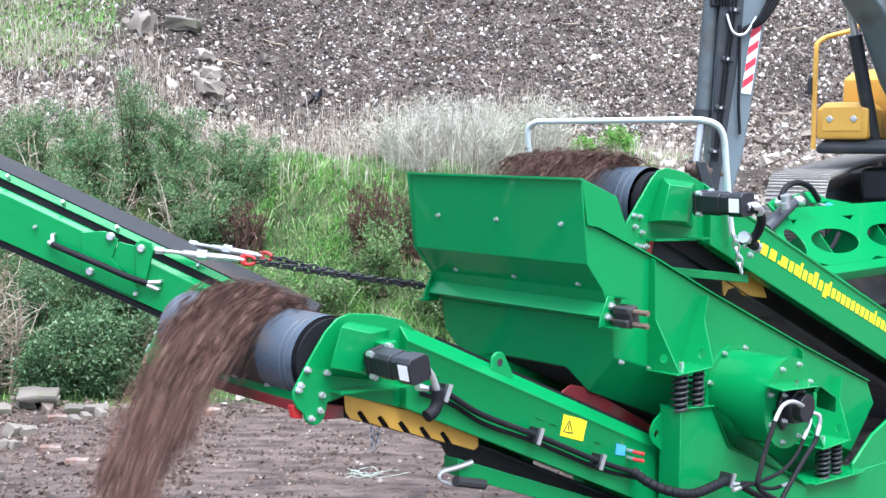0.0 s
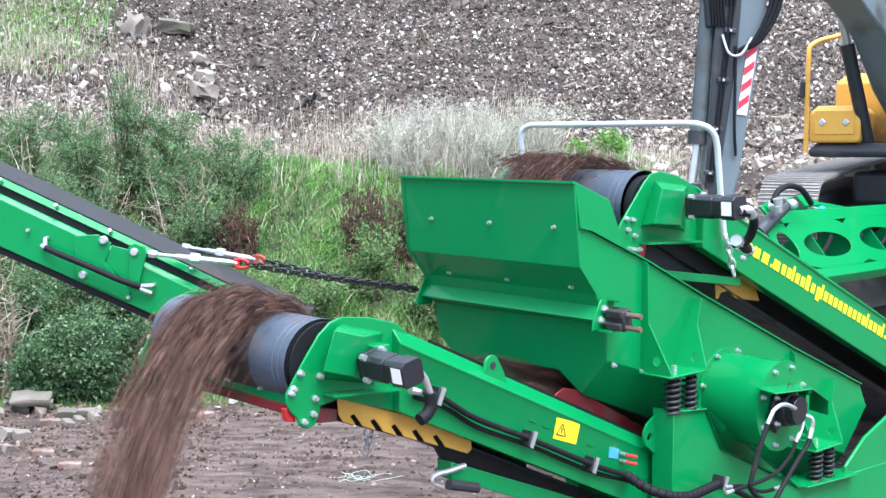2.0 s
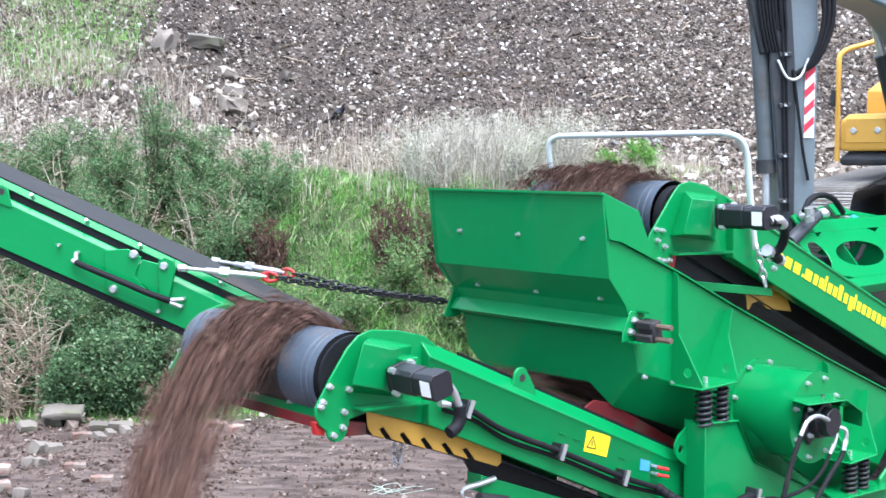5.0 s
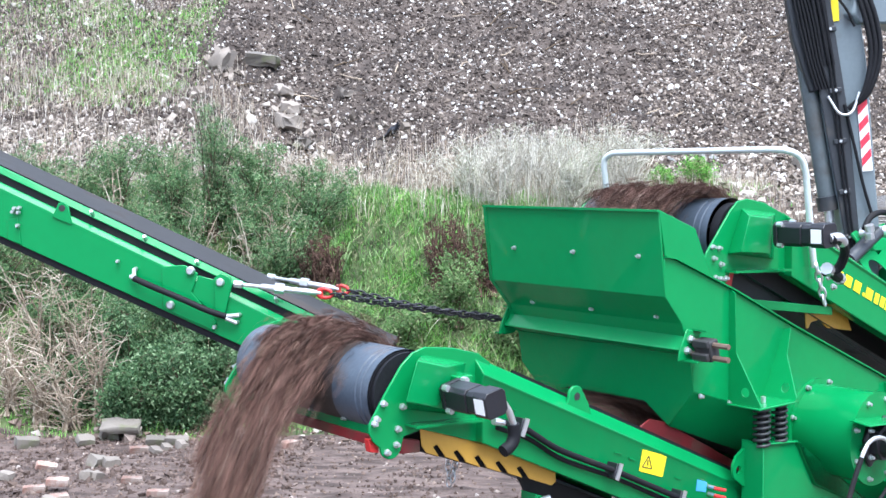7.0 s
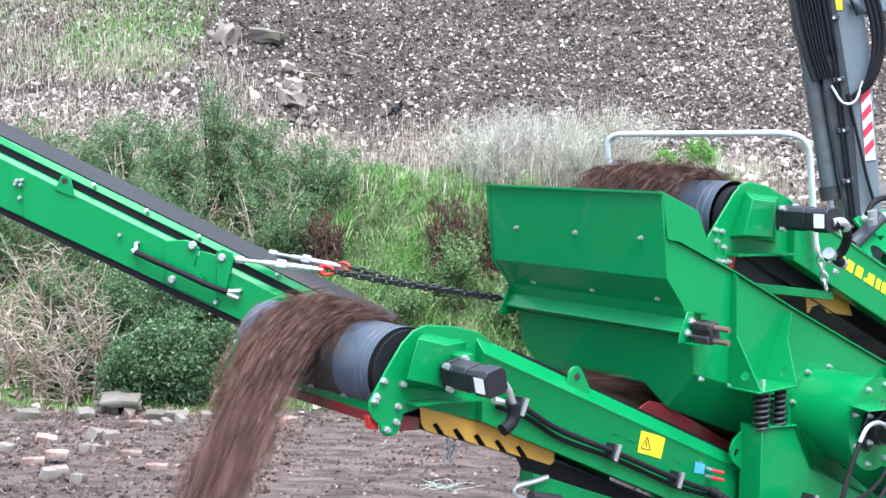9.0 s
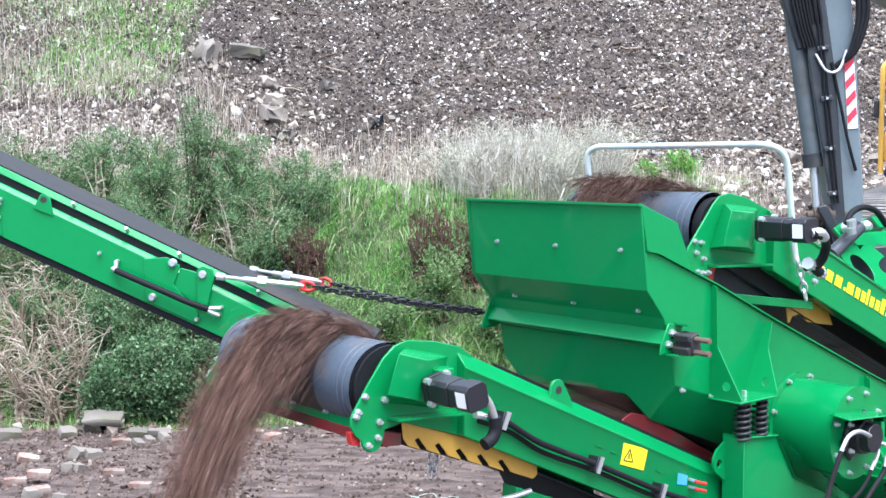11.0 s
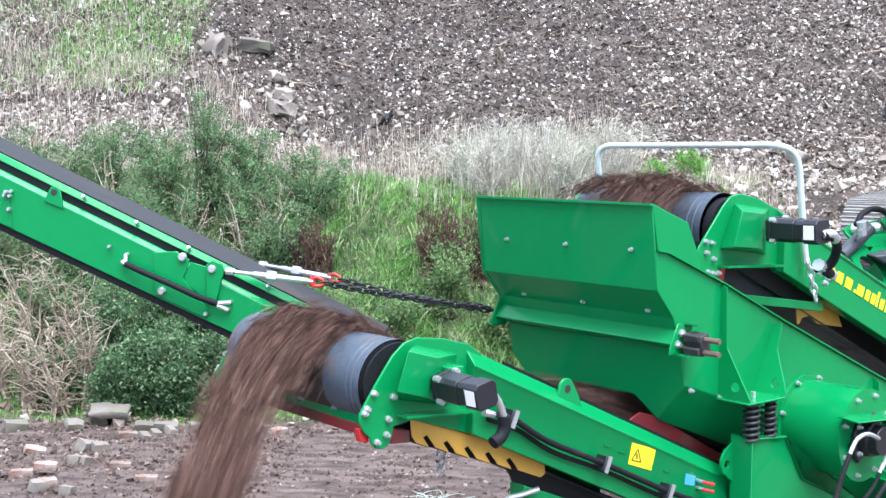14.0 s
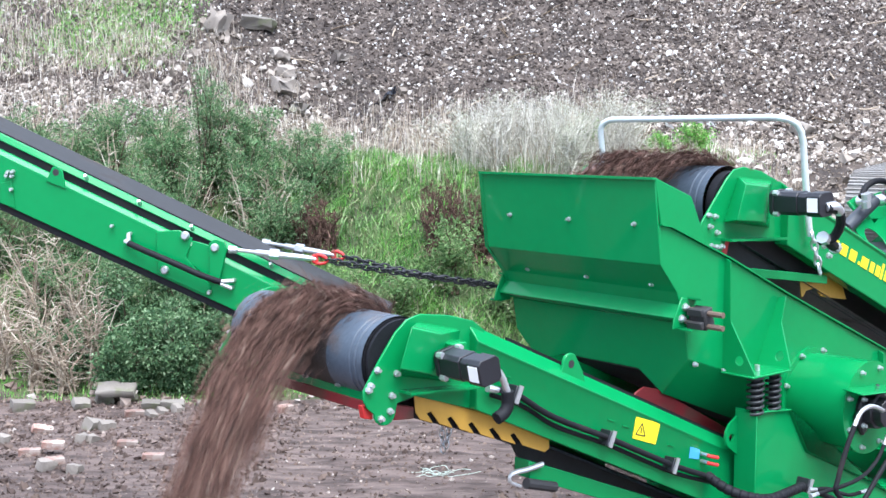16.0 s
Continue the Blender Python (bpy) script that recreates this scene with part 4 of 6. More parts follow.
wing_m = WING @ pose(0, 0, 0, 40, 0, 0)
wing_bm = B()
for i in range(4):
    x1 = -0.02 - i * 1.12
    oval_cell(wing_bm, wing_m, x1 - 1.12, x1, -0.72, -0.16, x1 - 0.56, -0.45, 0.44, 0.15)
oval_cell(wing_bm, wing_m, -0.02, 0.36, -0.72, -0.16, 0.15, -0.42, 0.13, 0.16)
add_loft(wing_bm, [[wing_m @ Vector((x, y, z)) for y, z in ((0.012, -0.16), (0.012, -0.02), (-0.04, 0.02), (-0.10, 0.02), (-0.10, -0.16))] for x in (-0.02, -4.50)])
add_loft(wing_bm, [[wing_m @ Vector((x, y, z)) for y, z in ((0.012, -0.72), (0.012, -0.82), (-0.06, -0.86), (-0.10, -0.86), (-0.10, -0.72))] for x in (0.30, -4.50)])
wing = part("hopper_wing", wing_bm, GREEN, machine, "pale green wing plate with oval cut-outs", 0.004)
part("wing_back", add_loft(B(), [[wing_m @ Vector((x, -0.5, z)) for x, z in ((-0.05, -0.1), (-3.7, -0.1), (-3.7, -1.0), (-0.05, -1.0))], [wing_m @ Vector((x, -0.53, z)) for x, z in ((-0.05, -0.1), (-3.7, -0.1), (-3.7, -1.0), (-0.05, -1.0))]]), DARK, wing)
for i in range(4):
    x = -0.45 - i * 0.62
    part("web_plate", add_loft(B(), [[wing_m @ Vector((x - s, y, z)) for y, z in ((-0.03, -0.2), (-0.03, -0.7), (-0.4, -0.7), (-0.4, -0.2))] for s in (0, 0.02)]), GREEN, wing)
    hb = wing_m @ Vector((x - 0.05, -0.15, -0.5))
    part("hydraulic_hose", add_tube(B(), curve([hb, hb + Vector((-0.15, 0.02, 0.08)), hb + Vector((-0.3, 0.0, 0.2))], 6), 0.025, 8), RUBBER, wing)
    part("fitting", add_tube(B(), [hb, hb + Vector((-0.02, 0.04, 0.07))], 0.04, 8), ZINC, wing)
bracket = part("wing_bracket", add_loft(B(), [[wing_m @ Vector((x, y, z)) for x, z in ((-0.08, 0.0), (-0.06, 0.14), (-0.26, 0.20), (-0.75, 0.14), (-0.82, 0.02))] for y in (-0.13, -0.10)]), GREEN, wing, "", 0.004)
part("wing_bracket", add_loft(B(), [[wing_m @ Vector((x, y, z)) for x, z in ((-0.62, 0.02), (-0.60, 0.16), (-0.80, 0.16), (-0.95, 0.02))] for y in (0.0, 0.03)]), GREEN, wing, "", 0.004)
for x in (-0.16, -0.50):
    c = wing_m @ Vector((x, -0.06, 0.10))
    part("ball_pin", add_tube(B(), [c + Vector((0, 0.0, 0)), c + Vector((0, 0.05, 0.01)), c + Vector((0, 0.09, 0.01))], [0.06, 0.06, 0.03], 14), ZINC, wing)
panel = part("control_panel", add_loft(B(), [[wing_m @ Vector((x, y, z)) for x, z in ((-0.78, 0.0), (-0.74, 0.20), (-0.86, 0.30), (-1.0, 0.32), (-2.2, 0.10), (-3.7, 0.05), (-3.7, 0.0))] for y in (-0.26, -0.22)]), GREEN, wing, "", 0.004)
c = wing_m @ Vector((-0.93, -0.20, 0.18))
part("drive_disc", add_tube(B(), [c, c - Vector((0, -0.05, 0))], 0.13, 24), DARK, panel)
part("rod", add_tube(B(), [wing_m @ Vector((-1.0, -0.17, 0.18)), wing_m @ Vector((-1.45, -0.17, 0.0))], 0.02, 8), ZINC, panel)
part("blue_tag", add_box(B(), wing_m @ pose(-1.30, -0.16, 0.08, 0, -30, 0), (0.1, 0.02, 0.1)), BLUE, panel)
part("hydraulic_hose", add_tube(B(), curve([(-10.101, -6.15, 2.517), (-10.197, -6.15, 2.623), (-10.390, -6.15, 2.667), (-10.623, -6.15, 2.622), (-10.814, -6.15, 2.482)], 6), 0.03, 10), RUBBER, wing, "", 0, 60)
cyl = part("hydraulic_cylinder", add_tube(B(), [(-10.411, -6.2, 2.472), (-9.938, -6.2, 2.229)], 0.065, 16), EX_RAM, wing, "dark grey hydraulic cylinder", 0, 60)
for z in (-0.03, 0.04):
    part("fitting", add_tube(B(), [(-10.101, -6.1, 2.517 + z), (-10.121, -6.1, 2.457 + z)], 0.045, 8), ZINC, cyl)

# ---- excavator on the mound ----
EX_YELLOW = material("excavator_yellow", (0.72, 0.39, 0.07), 0.45, vary=0.08, scale=3, dirt=(0.22, 0.15, 0.08), dirt_amount=0.06)
EX_GREY = material("excavator_arm_grey", (0.13, 0.165, 0.185), 0.4, vary=0.12, scale=3, dirt=(0.10, 0.09, 0.08), dirt_amount=0.06)
# Arm grey darkened for the bucket cylinder: its shade is put into the colour.
EX_SHADED_GREY = material("excavator_shaded_grey", (0.085, 0.105, 0.115), 0.4, vary=0.15, scale=5, dirt=(0.06, 0.055, 0.05), dirt_amount=0.08)
EX_DARK = material("excavator_dark_grey", (0.022, 0.026, 0.032), 0.45, vary=0.2, scale=4, dirt=(0.08, 0.07, 0.06), dirt_amount=0.04)
RUST = material("rusty_link_steel", (0.10, 0.07, 0.055), 0.7, 0.2, vary=0.3, scale=8, bump=0.3)
TRACK = material("muddy_track_steel", (0.34, 0.32, 0.30), 0.55, 0.15, vary=0.25, scale=5, bump=0.3, dirt=(0.25, 0.20, 0.16), dirt_amount=0.12)
EX_X, EX_Y, EX_Z, EX_TURN = 6.3, 14.8, 1.92, -30.0
excavator = thing("excavator", "muddy yellow tracked excavator with dark grey arm on a mound", "excavator", pose(EX_X, EX_Y, EX_Z))


def track_unit(off):
    """A crawler track along local y, turned with the undercarriage: frame, rollers, and separate shoes round the loop."""
    m = pose(0, 0, 0.0, 2.5, 0, EX_TURN) @ pose(off, 0, 0)
    half, r, w = 1.95, 0.42, 0.66
    loop = []
    for i in range(27):
        loop.append((-half + 2 * half * i / 26, 2 * r, 0))
    for i in range(1, 9):
        loop.append((half + r * math.sin(i * math.pi / 9), r + r * math.cos(i * math.pi / 9), -i * 20))
    for i in range(27):
        loop.append((half - 2 * half * i / 26, 0, 180))
    for i in range(1, 9):
        loop.append((-half - r * math.sin(i * math.pi / 9), r - r * math.cos(i * math.pi / 9), 180 - i * 20))
    fr = part("track_frame", add_loft(B(), [[m @ Vector((x, y, z)) for y, z in ((-half, 0.25), (-half + 0.2, 0.62), (half - 0.2, 0.62), (half, 0.25))] for x in (-0.2, 0.2)]), EX_DARK, excavator, "crawler track frame", 0.02)
    shoe_bm = B()
    add_box(shoe_bm, Matrix.Identity(4), (w, 0.14, 0.025))
    for y in (-0.05, 0.0, 0.05):
        add_box(shoe_bm, pose(0, y, 0.02), (w, 0.012, 0.025))
    shoe = part("track_shoe", shoe_bm, TRACK, fr, smooth=0)
    for i, (y, z, ang) in enumerate(loop):
        ob = shoe if i == 0 else new("track_shoe", shoe.data)
        ob.parent = fr
        ob.matrix_basis = m @ pose(0, y, z, ang, 0, 0)
    for y in (-half, half):
        part("idler", add_tube(B(), [m @ Vector((-0.16, y, r)), m @ Vector((0.16, y, r))], 0.36, 28), TRACK, fr, "worn track idler", 0, 40)
    for k in range(6):
        y = -1.3 + k * 0.52
        part("roller", add_tube(B(), [m @ Vector((-0.16, y, 0.16)), m @ Vector((0.16, y, 0.16))], 0.12, 16), EX_DARK, fr)


track_unit(-1.32)
track_unit(1.25)
part("undercarriage", add_box(B(), pose(0, 0, 0.62, 0, 0, EX_TURN), (1.8, 1.7, 0.4)), EX_DARK, excavator, "", 0.05)
part("slew_ring", add_tube(B(), [(0, 0, 0.8), (0, 0, 1.0)], 0.65, 32), EX_DARK, excavator)
HM = pose(0, 0, 1.05, 0, 0, -35)


def house_block(name, x0, x1, y0, y1, z0, z1, mat, label="", cut=0.08):
    rings = []
    for z, c in ((z0, 0.02), (z0 + 0.04, 0.0), (z1 - cut, 0.0), (z1, cut)):
        rings.append([HM @ Vector((x, y, z)) for x, y in ((x0 + c, y0 + c), (x1 - c, y0 + c), (x1 - c, y1 - c), (x0 + c, y1 - c))])
    return part(name, add_loft(B(), rings), mat, excavator, label, 0.02)


house_block("deck", -1.2, 1.2, -1.5, 2.2, -0.05, 0.12, EX_DARK, "dark deck plate")
tool = house_block("tool_box", -1.2, -0.60, -1.5, -0.85, 0.12, 0.56, EX_YELLOW, "yellow tool box with two lamps")
for x in (-1.04, -0.76):
    lamp = part("work_lamp", add_box(B(), HM @ pose(x, -1.51, 0.36, 0, 45, 0), (0.07, 0.03, 0.07)), ZINC, tool, "small work lamp", 0.01)
part("lid_panel", add_box(B(), HM @ pose(-0.90, -1.506, 0.36), (0.46, 0.012, 0.28)), EX_YELLOW, tool, "", 0.005)
house_block("engine_cover", -1.12, -0.45, -0.75, 2.0, 0.12, 0.98, EX_YELLOW, "yellow engine cover", 0.12)
house_block("counterweight", -1.3, 1.3, 1.7, 2.35, 0.1, 1.15, EX_YELLOW, "yellow counterweight", 0.15)
house_block("cab", 0.35, 1.32, -1.5, 0.2, 0.12, 1.75, EX_DARK, "dark glazed cab", 0.15)
hr = [HM @ Vector(p) for p in ((-1.23, -1.5, 0.0), (-1.23, -1.5, 1.05), (-1.20, -1.42, 1.30), (-0.9, -1.1, 1.45), (-0.75, -0.9, 1.75))]
part("grab_rail", add_tube(B(), curve(hr, 5), 0.03, 10), EX_YELLOW, excavator, "bent yellow grab rail", 0, 60)
hr = [HM @ Vector(p) for p in ((-0.62, -0.7, 0.9), (-0.62, -0.7, 1.5), (-0.60, -0.5, 1.9))]
part("grab_rail", add_tube(B(), curve(hr, 5), 0.025, 10), EX_YELLOW, excavator, "bent yellow grab rail", 0, 60)
part("mirror", add_box(B(), HM @ pose(-1.28, -1.52, 0.75), (0.05, 0.08, 0.2)), EX_DARK, excavator, "", 0.01)

# boom: along local x from its foot pin to the arm pin, arched upwards
BOOM_LEN = 3.5
BK = BOOM_LEN / 4.04
boom_side = [(0, 0.12), (-0.1, -0.1), (0.25, -0.32), (0.9, -0.1), (1.6, 0.30), (2.3, 0.42), (3.2, 0.20), (4.0, -0.16), (4.16, -0.1), (4.16, 0.1), (3.4, 0.55), (2.4, 0.98), (1.7, 0.98), (0.9, 0.60)]
boom = part("boom", add_loft(B(), [[(x * BK, y, z * BK) for x, z in boom_side] for y in (-0.22, 0.22)]), EX_GREY, excavator, "grey excavator boom", 0.03)
for y in (-0.30, 0.34):
    cyl = part("lift_cylinder", add_tube(B(), [(0.42, y, -0.62), (1.35, y, 0.22)], 0.08, 18), EX_DARK, boom, "black lift cylinder", 0, 60)
    part("rod", add_tube(B(), [(1.3, y, 0.18), (1.75, y, 0.58)], 0.045, 14), ZINC, cyl)
part("arm_cylinder", add_tube(B(), [(1.9, 0, 1.12), (3.6, 0, 0.78)], 0.09, 18), EX_DARK, boom, "black arm cylinder", 0, 60)
part("hose_bundle", add_tube(B(), curve([(2.2, 0.2, 1.05), (3.2, 0.2, 0.7), (3.9, 0.2, 0.45), (4.3, 0.1, 0.1)], 6), 0.04, 8), RUBBER, boom)

# stick: hangs down along local -z from its pin; side towards the camera is -y
stick_side = [(-0.28, 0.42), (0.0, 0.50), (0.11, 0.10), (0.125, -0.5), (0.05, -2.2), (-0.05, -2.9), (-0.2, -2.9), (-0.30, -2.2), (-0.36, -0.9), (-0.36, 0.0)]
stick = part("stick", add_loft(B(), [[(x, y, z) for x, z in stick_side] for y in (-0.16, 0.16)]), EX_GREY, excavator, "grey excavator stick with warning stripes", 0.02)
part("dark_flank", add_loft(B(), [[(x, y, z) for x, z in ((-0.37, 0.35), (-0.17, 0.40), (-0.12, -1.0), (-0.17, -2.6), (-0.28, -2.6), (-0.37, -0.8))] for y in (-0.19, -0.165)]), EX_DARK, stick, "", 0.01)
bc = part("bucket_cylinder", add_tube(B(), [(-0.46, -0.05, 0.3), (-0.46, -0.05, -0.05), (-0.458, -0.05, -0.06), (-0.39, -0.05, -1.9)], [0.085, 0.085, 0.085, 0.085], 18), EX_SHADED_GREY, stick, "grey bucket cylinder", 0, 60)
part("gland", add_tube(B(), [(-0.395, -0.05, -1.78), (-0.39, -0.05, -1.92)], 0.105, 18), EX_DARK, bc)
part("rod", add_tube(B(), [(-0.39, -0.05, -1.9), (-0.40, -0.05, -2.40)], 0.045, 14), ZINC, bc, "bright chrome rod")
part("upper_guard", add_loft(B(), [[(x, y, z) for x, z in ((-0.58, 0.6), (-0.36, 0.6), (-0.30, -0.70), (-0.46, -0.74), (-0.56, -0.2))] for y in (-0.17, -0.02)]), EX_DARK, stick, "black hose guard", 0.02)
stripes = part("stripe_board", add_box(B(), pose(0.015, -0.168, -1.25, 0, 2.5, 0), (0.10, 0.008, 0.66)), WHITE, stick, "red and white warning stripe board", smooth=0)
STRIPE = material("stripe_red", (0.62, 0.03, 0.06), 0.4, vary=0.06)
for k in range(4):
    z = -1.50 + k * 0.17
    q = [(-0.034 + 0.04 * (z + 1.25), z - 0.03), (0.064 + 0.04 * (z + 1.25), z + 0.06), (0.064 + 0.04 * (z + 1.25), z + 0.14), (-0.034 + 0.04 * (z + 1.25), z + 0.05)]
    part("stripe", add_loft(B(), [[(x - 0.02 * 0, y, zz) for x, zz in q] for y in (-0.1725, -0.1755)]), STRIPE, stripes, smooth=0)
part("yellow_mark", add_box(B(), pose(-0.12, -0.168, 0.05, 0, 4, 0), (0.07, 0.008, 0.26)), STICKER, stick, smooth=0)
for k, o in enumerate((0.0, 0.045, 0.09)):
    part("arm_hose", add_tube(B(), curve([(0.0, -0.2, 0.42), (0.10 + o, -0.24, 0.1), (0.15 + o, -0.25, -0.4), (0.04 + o * 0.6, -0.24, -0.8), (-0.12, -0.2, -0.95)], 7), 0.026, 8), RUBBER, stick, "black hydraulic hose", 0, 60)
    part("arm_hose", add_tube(B(), curve([(-0.36 + o, -0.2, 0.5), (-0.33 + o, -0.22, 0.0), (-0.30 + o, -0.2, -0.5)], 6), 0.018, 8), RUBBER, stick, "", 0, 60)
part("pipe", add_tube(B(), curve([(-0.15, -0.2, -0.9), (-0.11, -0.21, -1.3), (-0.07, -0.21, -1.7), (-0.02, -0.2, -2.0)], 6), 0.016, 8), RUBBER, stick, "", 0, 60)
part("linkage", add_tube(B(), [(-0.52, -0.1, -2.40), (-0.46, -0.1, -2.40), (-0.46, -0.1, -2.40), (-0.38, -0.1, -2.41), (-0.38, -0.1, -2.41), (-0.26, -0.1, -2.42), (-0.26, -0.1, -2.42), (-0.10, -0.1, -2.43)], [0.045, 0.05, 0.08, 0.08, 0.105, 0.10, 0.065, 0.065], 16), RUST, stick, "rusty bucket linkage", 0, 60)
for y in (-0.19, 0.19):
    part("link_bar", add_loft(B(), [[(x, y + o, z) for x, z in ((-0.44, -2.32), (-0.34, -2.30), (-0.16, -2.72), (-0.26, -2.76))] for o in (-0.025, 0.025)]), EX_DARK, stick, "", 0.012)
# clamps, bolts and thin pipes along the dark side of the stick
for z in (-0.15, -0.75, -1.25, -1.75, -2.2):
    clip = part("pipe_clamp", add_box(B(), pose(-0.20 + 0.03 * z, -0.205, z), (0.12, 0.035, 0.05)), EX_DARK, stick, "", 0.008)
    part("bolt", add_tube(B(), [(-0.20 + 0.03 * z, -0.222, z), (-0.20 + 0.03 * z, -0.24, z)], 0.014, 6), ZINC, clip)
for k in range(2):
    o = 0.035 * k
    part("pipe", add_tube(B(), curve([(-0.27 + o, -0.215, 0.4), (-0.25 + o, -0.215, -0.4), (-0.255 + o, -0.215, -1.2), (-0.26 + o, -0.215, -2.3)], 5), 0.011, 8), RUBBER, stick, "", 0, 60)
for k in range(5):
    z = 0.42 - 0.03 * k
    part("arm_hose", add_tube(B(), curve([(-0.52 + 0.03 * k, -0.19, z), (-0.50 + 0.035 * k, -0.215, 0.0), (-0.45 + 0.03 * k, -0.215, -0.45), (-0.40 + 0.03 * k, -0.20, -0.72)], 5), 0.014, 8), RUBBER, stick, "", 0, 60)
part("arm_hose", add_tube(B(), curve([(-0.62, -0.15, 0.30), (-0.46, -0.23, 0.36), (-0.22, -0.235, 0.28), (-0.05, -0.235, 0.05), (0.03, -0.22, -0.16)], 6), 0.013, 8), RUBBER, stick, "", 0, 60)
part("arm_hose", add_tube(B(), curve([(-0.30, -0.21, -0.80), (-0.22, -0.25, -0.98), (-0.10, -0.25, -0.98), (0.0, -0.22, -0.80)], 6), 0.014, 8), ZINC, stick, "pale braided hose", 0, 60)
BUCKET = [(-0.35, -2.75), (0.12, -2.75), (0.2, -3.1), (0.0, -3.6), (-0.5, -3.75), (-0.95, -3.5), (-0.6, -3.45), (-0.25, -3.3)]
part("bucket", add_loft(B(), [[(x, y, z) for x, z in BUCKET] for y in (-0.5, 0.5)]), EX_DARK, stick, "dark steel bucket", 0.02)

# ---- loose land cover ----
rng = np.random.default_rng(5)


def shade_ramp(name, stops, rough=0.9, bump=0.0, bump_scale=40, translucent=False):
    """Colour drawn piece by piece from a ramp, with fine grain."""
    m = bpy.data.materials.new(name)
    m.use_nodes = True
    n, l = m.node_tree.nodes, m.node_tree.links
    p = n["Principled BSDF"]
    p.inputs["Roughness"].default_value = rough
    p.inputs["Specular IOR Level"].default_value = 0.25
    g, ramp = n.new("ShaderNodeNewGeometry"), n.new("ShaderNodeValToRGB")
    ramp.color_ramp.elements[0].position, ramp.color_ramp.elements[0].color = stops[0][0], (*stops[0][1], 1)
    ramp.color_ramp.elements[1].position, ramp.color_ramp.elements[1].color = stops[-1][0], (*stops[-1][1], 1)
    for pos, col in stops[1:-1]:
        ramp.color_ramp.elements.new(pos).color = (*col, 1)
    l.new(g.outputs["Random Per Island"], ramp.inputs[0])
    co, nz, hs, mr = n.new("ShaderNodeTexCoord"), n.new("ShaderNodeTexNoise"), n.new("ShaderNodeHueSaturation"), n.new("ShaderNodeMapRange")
    nz.inputs["Scale"].default_value, nz.inputs["Detail"].default_value = 3.0 if translucent else 25.0, 5
    mr.inputs["To Min"].default_value, mr.inputs["To Max"].default_value = 0.6, 1.4
    l.new(co.outputs["Object"], nz.inputs["Vector"])
    l.new(nz.outputs[0], mr.inputs[0])
    l.new(mr.outputs[0], hs.inputs["Value"])
    l.new(ramp.outputs[0], hs.inputs["Color"])
    l.new(hs.outputs[0], p.inputs["Base Color"])
    if translucent:
        tr, mx = n.new("ShaderNodeBsdfTranslucent"), n.new("ShaderNodeMixShader")
        mx.inputs[0].default_value = 0.35
        l.new(hs.outputs[0], tr.inputs[0])
        l.new(p.outputs[0], mx.inputs[1])
        l.new(tr.outputs[0], mx.inputs[2])
        l.new(mx.outputs[0], n["Material Output"].inputs[0])
    return m


RUBBLE = shade_ramp("mixed_rubble", [(0.0, (0.034, 0.027, 0.024)), (0.45, (0.085, 0.067, 0.058)), (0.76, (0.18, 0.148, 0.128)), (0.92, (0.36, 0.315, 0.28)), (1.0, (0.74, 0.72, 0.70))])
PALE_RUBBLE = shade_ramp("pale_rubble", [(0.0, (0.085, 0.070, 0.058)), (0.4, (0.20, 0.17, 0.145)), (0.85, (0.36, 0.315, 0.275)), (1.0, (0.60, 0.57, 0.53))])
CLOD = shade_ramp("earth_clods", [(0.0, (0.050, 0.034, 0.029)), (0.5, (0.095, 0.067, 0.057)), (1.0, (0.19, 0.145, 0.128))])
MOUND_STONE = shade_ramp("mound_stones", [(0.0, (0.10, 0.08, 0.066)), (0.5, (0.22, 0.18, 0.15)), (0.85, (0.36, 0.31, 0.27)), (1.0, (0.62, 0.60, 0.57))])
YARD_STONE = shade_ramp("yard_stones", [(0.0, (0.10, 0.07, 0.057)), (0.5, (0.16, 0.115, 0.095)), (0.85, (0.24, 0.185, 0.157)), (1.0, (0.40, 0.36, 0.33))])
GRASS = shade_ramp("green_grass", [(0.0, (0.07, 0.20, 0.045)), (0.5, (0.18, 0.47, 0.09)), (0.82, (0.32, 0.60, 0.17)), (0.86, (0.40, 0.40, 0.22)), (1.0, (0.5, 0.45, 0.3))], 0.6, translucent=True)
HERB = shade_ramp("dark_herbs", [(0.0, (0.07, 0.14, 0.055)), (0.6, (0.16, 0.28, 0.10)), (0.9, (0.26, 0.38, 0.17)), (1.0, (0.38, 0.34, 0.23))], 0.6, translucent=True)
DRY = shade_ramp("dry_grass", [(0.0, (0.28, 0.21, 0.15)), (0.5, (0.50, 0.43, 0.35)), (1.0, (0.78, 0.74, 0.66))], 0.8, translucent=True)
DOCK = shade_ramp("brown_seed_heads", [(0.0, (0.055, 0.032, 0.026)), (1.0, (0.155, 0.092, 0.070))], 0.9)
LEAF = shade_ramp("bush_leaves", [(0.0, (0.035, 0.085, 0.04)), (0.5, (0.085, 0.175, 0.078)), (0.85, (0.17, 0.28, 0.135)), (1.0, (0.31, 0.42, 0.26))], 0.6, translucent=True)
FEATHER = shade_ramp("feathery_leaves", [(0.0, (0.05, 0.115, 0.055)), (0.6, (0.14, 0.27, 0.115)), (0.88, (0.27, 0.41, 0.21)), (1.0, (0.50, 0.43, 0.32))], 0.6, translucent=True)
TWIG = shade_ramp("dry_twigs", [(0.0, (0.20, 0.15, 0.11)), (0.6, (0.38, 0.31, 0.24)), (1.0, (0.6, 0.54, 0.45))], 0.8)
BARK = shade_ramp("brown_bark", [(0.0, (0.06, 0.045, 0.03)), (1.0, (0.14, 0.10, 0.07))], 0.9)

